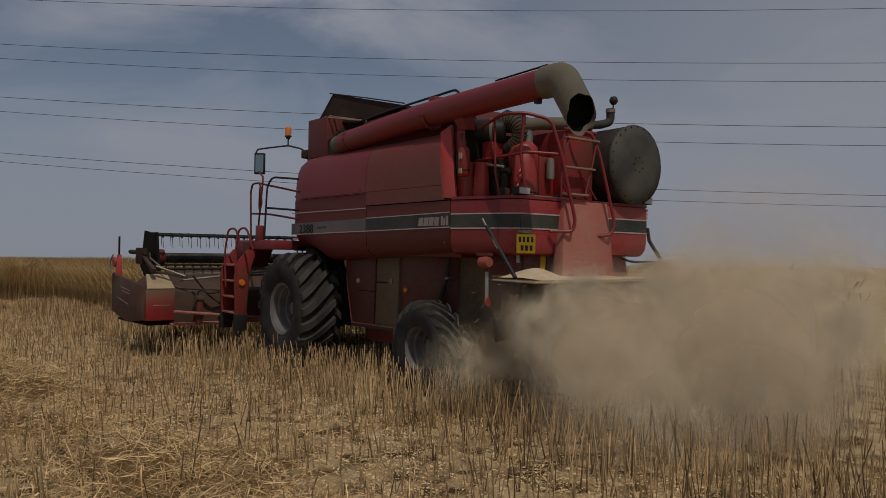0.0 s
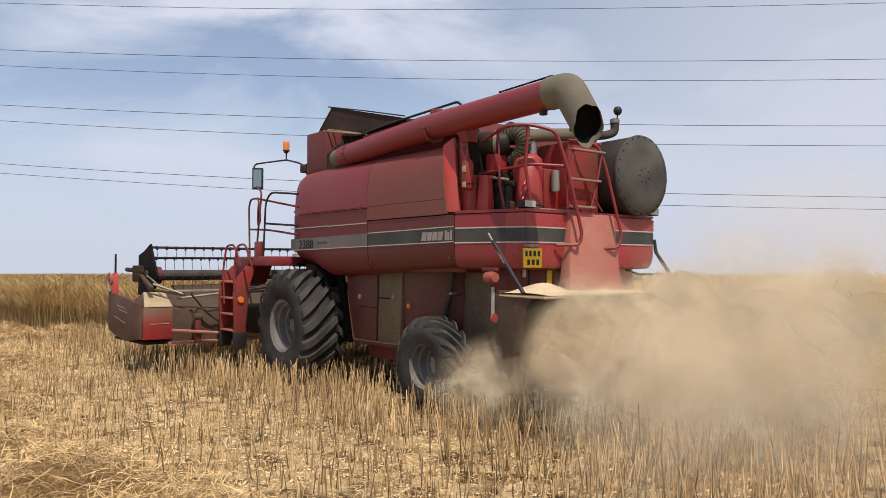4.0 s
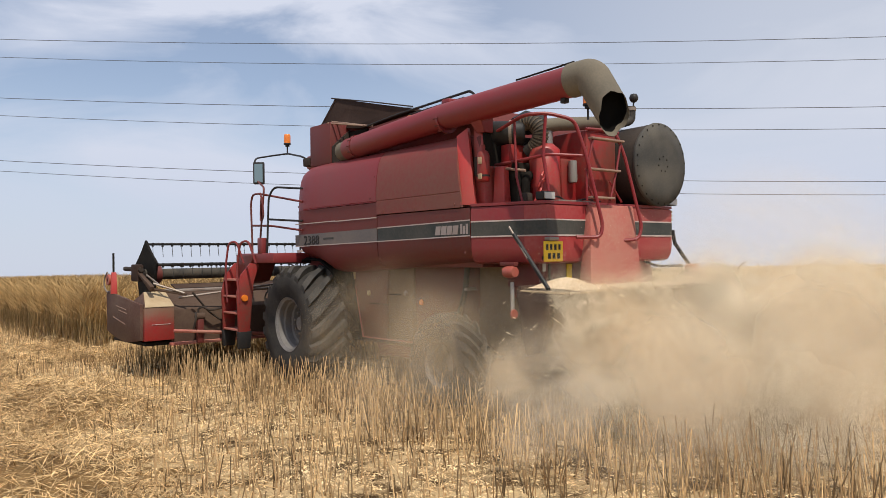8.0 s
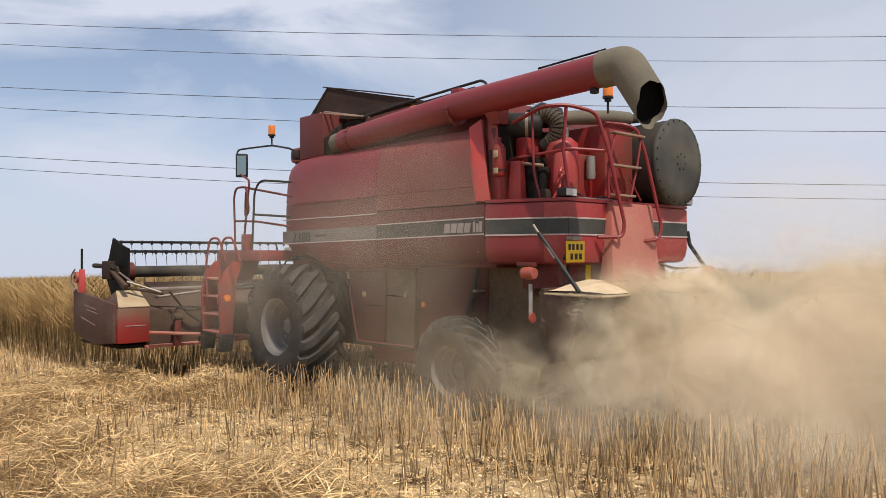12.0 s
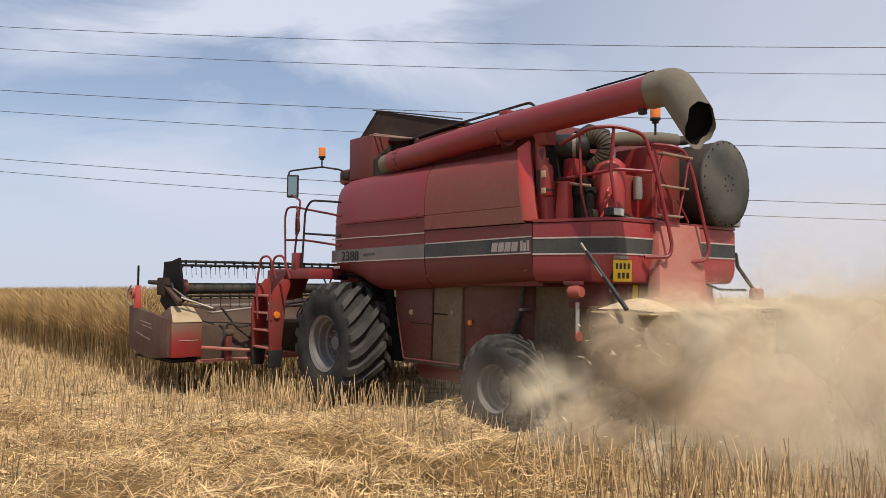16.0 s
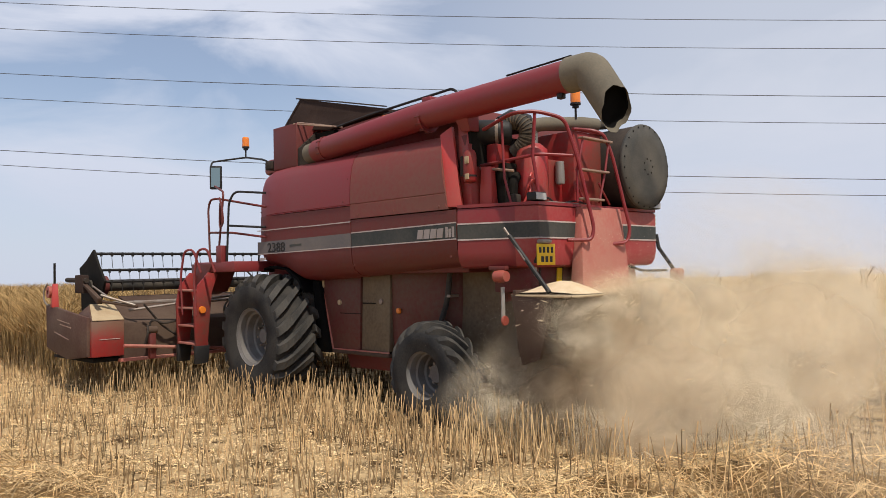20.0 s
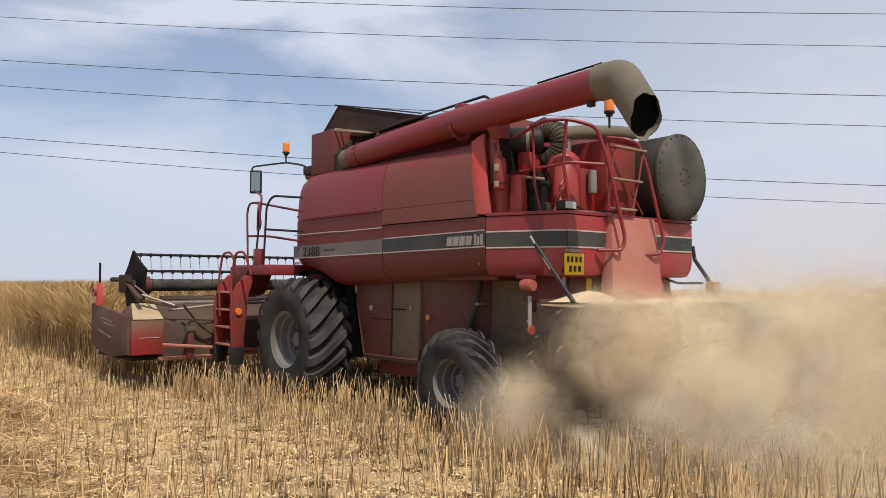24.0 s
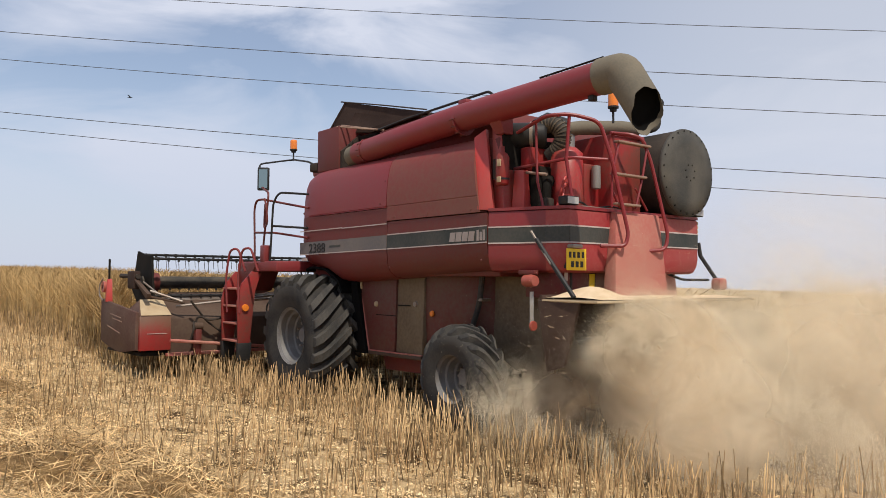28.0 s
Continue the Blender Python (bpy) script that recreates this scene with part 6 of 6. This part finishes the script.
def wisp_mesh(material):
    """A crumpled round veil of dust, a good metre across the middle."""
    k = 26
    ph = rng.uniform(0, 6, 6)
    rr, aa = np.meshgrid(np.linspace(0.0005, 0.93, 13), np.arange(k) * 2 * math.pi / k, indexing="ij")
    X, Y = rr * np.cos(aa), rr * np.sin(aa)
    Z = 0.16 * (0.20 * np.sin(2.6 * X + ph[0]) * np.cos(2.3 * Y + ph[1]) + 0.11 * np.sin(5.1 * X + ph[2]) * np.sin(4.7 * Y + ph[3]) + 0.05 * np.sin(9.7 * X + 8.3 * Y + ph[4])) - 0.12 * rr ** 2
    v = np.stack([X, Y, Z], -1).reshape(-1, 3)
    i, j = np.meshgrid(np.arange(12), np.arange(k), indexing="ij")
    j2 = (j + 1) % k
    f = np.stack([i * k + j, (i + 1) * k + j, (i + 1) * k + j2, i * k + j2], -1).reshape(-1, 4)
    return heap_mesh("dust_wisp", v, f, material, smooth=True)


veils = [wisp_mesh("wisp") for k in range(6)]
low_veil = wisp_mesh("mid_wisp")
thin_veils = [wisp_mesh("thin_wisp") for k in range(3)]
haze_veils = [wisp_mesh("haze_wisp") for k in range(3)]
faint_veils = [wisp_mesh("faint_wisp") for k in range(3)]
specks = []
for k in range(3):
    c = torn(900, 0.6) * np.array((1.2, 1.0, 0.8))
    specks.append(heap_mesh("chaff_specks", *flakes(c, rng.uniform(0.005, 0.014, 900), 0.6), "bits"))
prnd = random.Random(11)


def dust_body(n, size):
    """A ball of fine dust about one metre in radius: thick in the middle, thin outwards, drawn into streaks by eddies."""
    d = rng.normal(0, 0.40, (3 * n, 3))
    ph = rng.uniform(0, 6, 8)
    lump = np.sin(4.1 * d[:, 0] + 1.5 * np.sin(3.3 * d[:, 1] + ph[0]) + ph[1]) * np.sin(4.7 * d[:, 2] + 1.6 * np.sin(3.9 * d[:, 0] + ph[2]) + ph[3]) + 0.5 * np.sin(9.3 * d[:, 1] + 2 * np.sin(7 * d[:, 2] + ph[4]))
    d = d[rng.uniform(-0.9, 1.3, len(d)) < lump][:n]
    for f, k in ((3.1, 0.15), (6.3, 0.08), (12.7, 0.045), (25.0, 0.022)):
        d = d + k * np.sin(d[:, [1, 2, 0]] * f + rng.uniform(0, 6, 3)) * np.cos(d[:, [2, 0, 1]] * f * 0.8 + rng.uniform(0, 6, 3))
    return heap_mesh("dust_flakes", *flakes(d, size * rng.uniform(0.5, 1.3, len(d)) * np.clip(1.25 - 0.75 * np.linalg.norm(d, axis=1), 0.45, 1.2), 0.9), "dust")


bodies = [dust_body(90000, 0.0092) for k in range(3)]
fine_body = dust_body(110000, 0.0072)


def puff(parent, meshes, n, spread, size):
    """A puff: several crumpled veils about one place, turned every way, most of them standing."""
    e = new("dust_puff")
    e.parent = parent
    for k in range(n):
        w = new("dust_wisp", meshes[prnd.randrange(len(meshes))])
        w.parent = e
        s = size * prnd.uniform(0.75, 1.2)
        way = Vector((-0.6 + prnd.gauss(0, 0.3), 0.75 + prnd.gauss(0, 0.3), 0.2 + prnd.gauss(0, 0.25))).to_track_quat("Z", "Y").to_matrix().to_4x4()
        w.matrix_basis = (pose(prnd.uniform(-1, 1) * spread, prnd.uniform(-1, 1) * spread, prnd.uniform(-0.5, 0.6) * spread) @ way @ pose(0, 0, 0, 0, 0, prnd.uniform(0, 360))
                          @ Matrix.Diagonal((s, s * prnd.uniform(0.75, 1.0), s, 1)))
    return e


puffs = []
for k in range(5):
    ob = new("dust_puff")
    ob.parent = cloud
    w = new("dust_flakes", bodies[k % 3])
    w.parent = ob
    r = prnd.uniform(0.5, 0.7)
    w.matrix_basis = Matrix.Diagonal((r, r, r * 0.9, 1))
    c = new("chaff_specks", specks[k % 3])
    c.parent = ob
    puffs.append((ob, k / 5, prnd.random(), (k * 0.618) % 1.0, prnd.random()))
# the standing body of the cloud: balls of fine dust that roll on the spot
BANK = ((-5.02, 1.38, 1.05, 0.50), (-5.10, 0.75, 1.08, 0.60), (-5.22, -0.10, 1.02, 0.74), (-5.2, -0.95, 0.95, 0.90), (-5.75, -0.5, 0.62, 0.95), (-5.5, -1.9, 0.85, 1.10), (-6.05, 0.3, 0.42, 0.85), (-6.45, 1.15, 0.10, 0.80),
        (-5.0, -3.0, 0.80, 1.25), (-6.7, 0.7, 0.35, 0.85), (-5.6, 0.8, 0.50, 0.80), (-5.1, 1.30, 0.48, 0.62), (-6.45, 0.2, 0.35, 0.85), (-5.0, 1.35, 0.80, 0.50), (-5.0, 1.05, 1.0, 0.52), (-5.05, -0.5, 1.15, 0.50), (-5.9, -2.6, 0.9, 1.05),
        (-5.00, 0.95, 1.16, 0.36), (-5.02, 0.40, 1.18, 0.38), (-5.04, -0.15, 1.20, 0.40), (-4.28, 1.60, 0.48, 0.54))
rollers = []
for k, (x, y, z, r) in enumerate(BANK):
    ob = new("dust_puff")
    ob.parent = cloud
    w = new("dust_flakes", fine_body if k in (0, 1, 6, 7) or 9 <= k <= 15 or k > 16 else bodies[(k * 2 + k // 3) % 3])
    w.parent = ob
    w.matrix_basis = Matrix.Diagonal((r, r, r * 0.92, 1))
    rollers.append((ob, (x, y, z), k))
# the thick of it: broad soft veils behind, turning slowly
curtains = []
for k, (x, y, z, w, h, lean) in enumerate(((-5.1, 0.80, 0.78, 0.95, 0.85, 0.1), (-5.70, -0.95, 0.62, 1.45, 1.05, 0.0), (-5.2, -2.9, 0.62, 1.5, 1.2, 0.1), (-4.8, -4.8, 0.65, 1.8, 1.4, 0.0), (-6.5, 0.6, 0.22, 1.2, 0.6, 0.0), (-5.06, 1.28, 0.74, 0.62, 0.6, 0.0), (-5.02, 1.40, 0.98, 0.66, 0.6, 0.0),
                                               (-5.80, 1.25, 0.66, 0.90, 0.6, 0.0), (-6.35, 0.20, 0.70, 1.20, 0.6, 0.0), (-4.42, 1.50, 0.48, 0.60, 0.6, 0.0),
                                               (-5.06, 0.62, 0.98, 0.66, 0.6, 0.0), (-5.10, -0.30, 1.00, 0.80, 0.6, 0.0),
                                               (-5.02, 1.12, 1.02, 0.66, 0.6, 0.0), (-5.05, 0.95, 0.66, 0.80, 0.6, 0.0))):
    e = new("dust_puff")
    e.parent = cloud
    v = new("dust_wisp", veils[k] if k < 4 else veils[k % 6] if k > 9 else low_veil)
    v.parent = e
    v.matrix_basis = Matrix.Diagonal((w, w * 0.85, w, 1))
    way = Vector((-0.6 + 0.1 * math.sin(k * 2.0), 0.75, 0.15 + lean)).to_track_quat("Z", "Y").to_matrix().to_4x4()
    curtains.append((e, (x, y, z), way, h, k))
hazes = []
for k, (x, y, z, r, up, size) in enumerate(((-3.9, 2.0, 0.75, 30, (5.3, 14.5), 1.1), (-3.2, 1.9, 0.65, -20, (5.0, 11.3), 1.0), (-2.6, 2.0, 0.8, 50, (6.2, 11.0), 1.1), (-4.3, 2.0, 0.9, 10, (7.0, 11.8), 1.2),
                                            (-4.4, 1.55, 0.5, 75, None, 0.75))):
    ob = puff(cloud, thin_veils, 1, 0.35 * size, size)
    hazes.append((ob, x, y, z, r, up))
# dust that drifts on over the stubble nearer by, and hangs high behind
for x, y, z, r, up, size in ((-6.5, 2.3, 0.50, 15, (-2.0, 13.0), 1.25), (-7.2, 1.7, 0.55, 65, None, 1.35), (-5.5, 2.35, 0.35, 120, (4.5, 14.0), 1.0), (-4.7, 2.2, 0.45, 200, (5.0, 11.5), 0.9), (-4.05, 1.78, 0.38, 320, (14.0, 40.0), 0.5), (-3.9, -5.5, 1.9, 40, None, 3.2), (-5.35, -1.1, 1.42, 15, None, 0.75)):
    ob = puff(cloud, haze_veils, 1, 0.2 * size, size)
    hazes.append((ob, x, y, z, r, up))
# a faint haze along the machine's side, for a while
for x, y, z, r, up, size in ((-3.9, 2.5, 1.85, 70, (9.4, 15.0), 1.5), (-2.9, 2.5, 1.75, 40, (9.8, 14.8), 1.5), (-1.9, 2.45, 1.65, 130, (10.2, 14.4), 1.5), (-0.7, 2.4, 1.45, 250, (10.6, 14.0), 1.4)):
    ob = puff(cloud, faint_veils, 1, 0.1, size)
    hazes.append((ob, x, y, z, r, up))
straws = []
for k in range(220):
    ob = new("flying_straw", heap_mesh("flying_straw", [(-0.012 - 0.05 * prnd.random() ** 2, 0.002, 0), (0.0, 0.0030, 0.004), (0.012 + 0.05 * prnd.random() ** 2, -0.002, 0), (0.0, -0.0030, -0.003)], [(0, 1, 3), (1, 2, 3)], "bits"))
    ob.parent = cloud
    straws.append((ob, prnd.random(), prnd.random(), prnd.random(), prnd.random()))

# a bird low in the sky ahead
bird = thing("bird", "small dark bird gliding over the field", "bird")
part("body", spin_y([(0, -0.16), (0.03, -0.13), (0.045, -0.02), (0.035, 0.08), (0.012, 0.14), (0.0, 0.2)], 10, None, (0, 0, 0), "x"), "feather", bird, "", True)
for s in (1, -1):
    part("wing", solid([(0.06, s * 0.03, 0.01), (-0.05, s * 0.03, 0.01), (-0.10, s * 0.34, 0.10), (0.0, s * 0.28, 0.09)], [(0.06, s * 0.03, 0.018), (-0.05, s * 0.03, 0.018), (-0.10, s * 0.34, 0.104), (0.0, s * 0.28, 0.096)]), "feather", bird)
part("tail", solid([(-0.14, 0.02, 0.0), (-0.27, 0.05, 0.0), (-0.27, -0.05, 0.0), (-0.14, -0.02, 0.0)], [(-0.14, 0.02, 0.008), (-0.27, 0.05, 0.006), (-0.27, -0.05, 0.006), (-0.14, -0.02, 0.008)]), "feather", bird)

for c in bird.children:
    c.data.transform(Matrix.Scale(0.65, 4))


# ---------------------------------------------------------------- what moves
def went(t):
    """How far the harvester has gone."""
    return float(np.interp(t, [r[0] for r in DRIVE], [r[1] for r in DRIVE]))


LIFE = 5.2


def puff_rows(phase, a, b, c):
    """Dust billows up from the ground behind the spreader, drifts back and to the side, and settles again."""
    marks = (0.0, 0.07, 0.16, 0.3, 0.48, 0.66, 0.82, 0.91, 1.0)
    zs = (-1.6, 0.1, 0.55, 0.62 + 0.2 * c, 0.66 + 0.35 * c, 0.66 + 0.4 * c, 0.4, -1.1, -1.7)
    y0 = 1.4 - 2.2 * a
    rows = []
    step = LIFE / 16
    for k in range(int(28 / step) + 2):
        t = min(k * step, 28.0)
        turns, f = divmod(t / LIFE + phase, 1.0)
        live = min(f / 0.9, 1.0)
        back = 1.0 if f <= 0.9 else (1.0 - f) / 0.1
        x = -4.80 - (0.1 + 0.45 * c) * (1 - math.exp(-live * 5)) * back - 0.7 * live * back
        y = y0 - (0.4 + 4.2 * b * b) * live ** 1.3 * back + 0.3 * math.sin(3.1 * min(live * 2, 1)) * (1 - a)
        z = float(np.interp(f, marks, zs))
        rows.append((t, pose(x, y, z, 18 * math.sin(6.3 * (t / 3.1 + a)), 18 * math.sin(6.3 * (t / 2.7 + b)), 14 * math.sin(6.3 * (t / 4.3 + c)))))
        if t >= 28.0:
            break
    return rows


def settled(t):
    """The dust low over the stubble thins out in the second half."""
    return 0.75 * min(1.0, max(0.0, (t - 12.5) / 2.5))


def curtain_rows(place, way, h, k):
    x, y, top = place
    rows = []
    for i in range(57):
        t = i / 2
        z = top - settled(t) * (k in (4, 5))
        shift = pose(x + 0.15 * math.sin(1.3 * t + k), y + 0.22 * math.sin(0.9 * t + 2 * k), z + 0.10 * math.sin(1.7 * t + 3 * k))
        rows.append((t, shift @ way @ pose(0, 0, 0, 0, 0, -(16 + 3 * k) * t + 60 * k)))
    return rows


def roller_rows(place, k):
    x, y, top = place
    rows = []
    for i in range(85):
        t = i / 3
        z = top - settled(t) * (k in (7, 9, 11, 12, 13))
        rows.append((min(t, 28.0), pose(x + 0.12 * math.sin(1.6 * t + k), y + 0.2 * math.sin(1.1 * t + 2 * k), z + 0.08 * math.sin(1.9 * t + 3 * k), (38 + 3 * (k % 4)) * t + 50 * k, 25 * math.sin(0.8 * t + k), 40 * k)))
    return rows


def haze_rows(x, y, z, r, up):
    rows = []
    for k in range(29):
        t = float(k)
        h = z + 0.12 * math.sin(t * 1.1 + r)
        if up:
            h += -2.6 * (1 - min(1.0, max(0.0, (t - up[0]) / 1.2))) - 2.6 * min(1.0, max(0.0, (t - up[1]) / 1.5))
        rows.append((t, pose(x + 0.3 * math.sin(t * 0.7 + r), y + 0.2 * math.sin(t * 0.9 + 2 * r), h, 0, 0, 10 * math.sin(t * 0.6 + r))))
    return rows


def straw_rows(a, b, c, d):
    """A bit of straw thrown out in an arc again and again."""
    rows, t, k = [], 0.0, 0
    y0, vx, vy = 1.75 - 2.0 * a, 0.5 - 2.9 * b, 1.6 - 3.2 * c
    while True:
        f = (t / 1.6 + d) % 1.0
        age = f * 1.6
        z = 1.25 + 0.6 * b * age - 1.5 * age * age
        rows.append((min(t, 28.0), pose(-4.6 + vx * age, y0 + vy * age, max(z, -0.4), 50 * (k % 3), 40 * math.sin(k + a * 6), 70 * (k % 2) + 90 * a)))
        if t >= 28.0:
            return rows
        t, k = t + 0.2, k + 1


def motions():
    times = [r[0] for r in DRIVE]
    walk(harvester, [(r[0], pose(*r[1:])) for r in DRIVE])
    walk(cloud, [(r[0], pose(r[1], 0, 0)) for r in DRIVE])
    steps = [0.5 * k for k in range(57)]
    for w, r in [(w, 0.79) for w in front_wheels] + [(w, 0.545) for w in rear_wheels]:
        p = w.location.copy()
        walk(w, [(t, pose(*p, 0, math.degrees(went(t) / r), 0)) for t in steps])
    walk(screen, [(0.25 * k, pose(*screen.location, 80 * k, 0, 0)) for k in range(113)])
    spin = 167.0
    fine = [k / 6 for k in range(169)]
    walk(reel, [(t, pose(*REEL, 0, spin * t - 57, 0)) for t in fine])
    for k, b in enumerate(bats):
        rows = []
        for t in fine:
            a = radians(-(spin * t - 57) + 72 * k)
            rows.append((t, pose(REEL[0] + REEL_R * math.cos(a), 0, REEL[2] + REEL_R * math.sin(a))))
        walk(b, rows)
    # each row of crop is drawn down and back as the cutter bar reaches it
    for ob, x in strips:
        lo, hi = 0.0, 28.0
        need = x - HEADER_X - STRIP / 2
        if went(28) < need:
            continue
        while hi - lo > 0.01:
            mid = (lo + hi) / 2
            lo, hi = (mid, hi) if went(mid) < need else (lo, mid)
        up, down = pose(x, 0, 0), pose(x + 0.3, 0, -1.9, 0, -50, 0)
        rows = [(0.0, up)] if lo < 0.1 else [(0.0, up), (lo, up)]
        end = min(lo + 0.8, 27.9)
        walk(ob, rows + [(end, down), (28.0, down)])
    for ob, phase, a, b, c in puffs:
        walk(ob, puff_rows(phase, a, b, c))
    for ob, place, k in rollers:
        walk(ob, roller_rows(place, k))
    for ob, place, way, h, k in curtains:
        walk(ob, curtain_rows(place, way, h, k))
    for ob, x, y, z, r, up in hazes:
        walk(ob, haze_rows(x, y, z, r, up))
    for ob, a, b, c, d in straws:
        walk(ob, straw_rows(a, b, c, d))
    walk(bird, [(t, pose(95.5 - 1.09 * t, 31.4 - 1.325 * t, 6.8 + 0.133 * t, 12 * math.sin(t * 2.0), 0, -129)) for t in [float(k) for k in range(29)]])


motions()
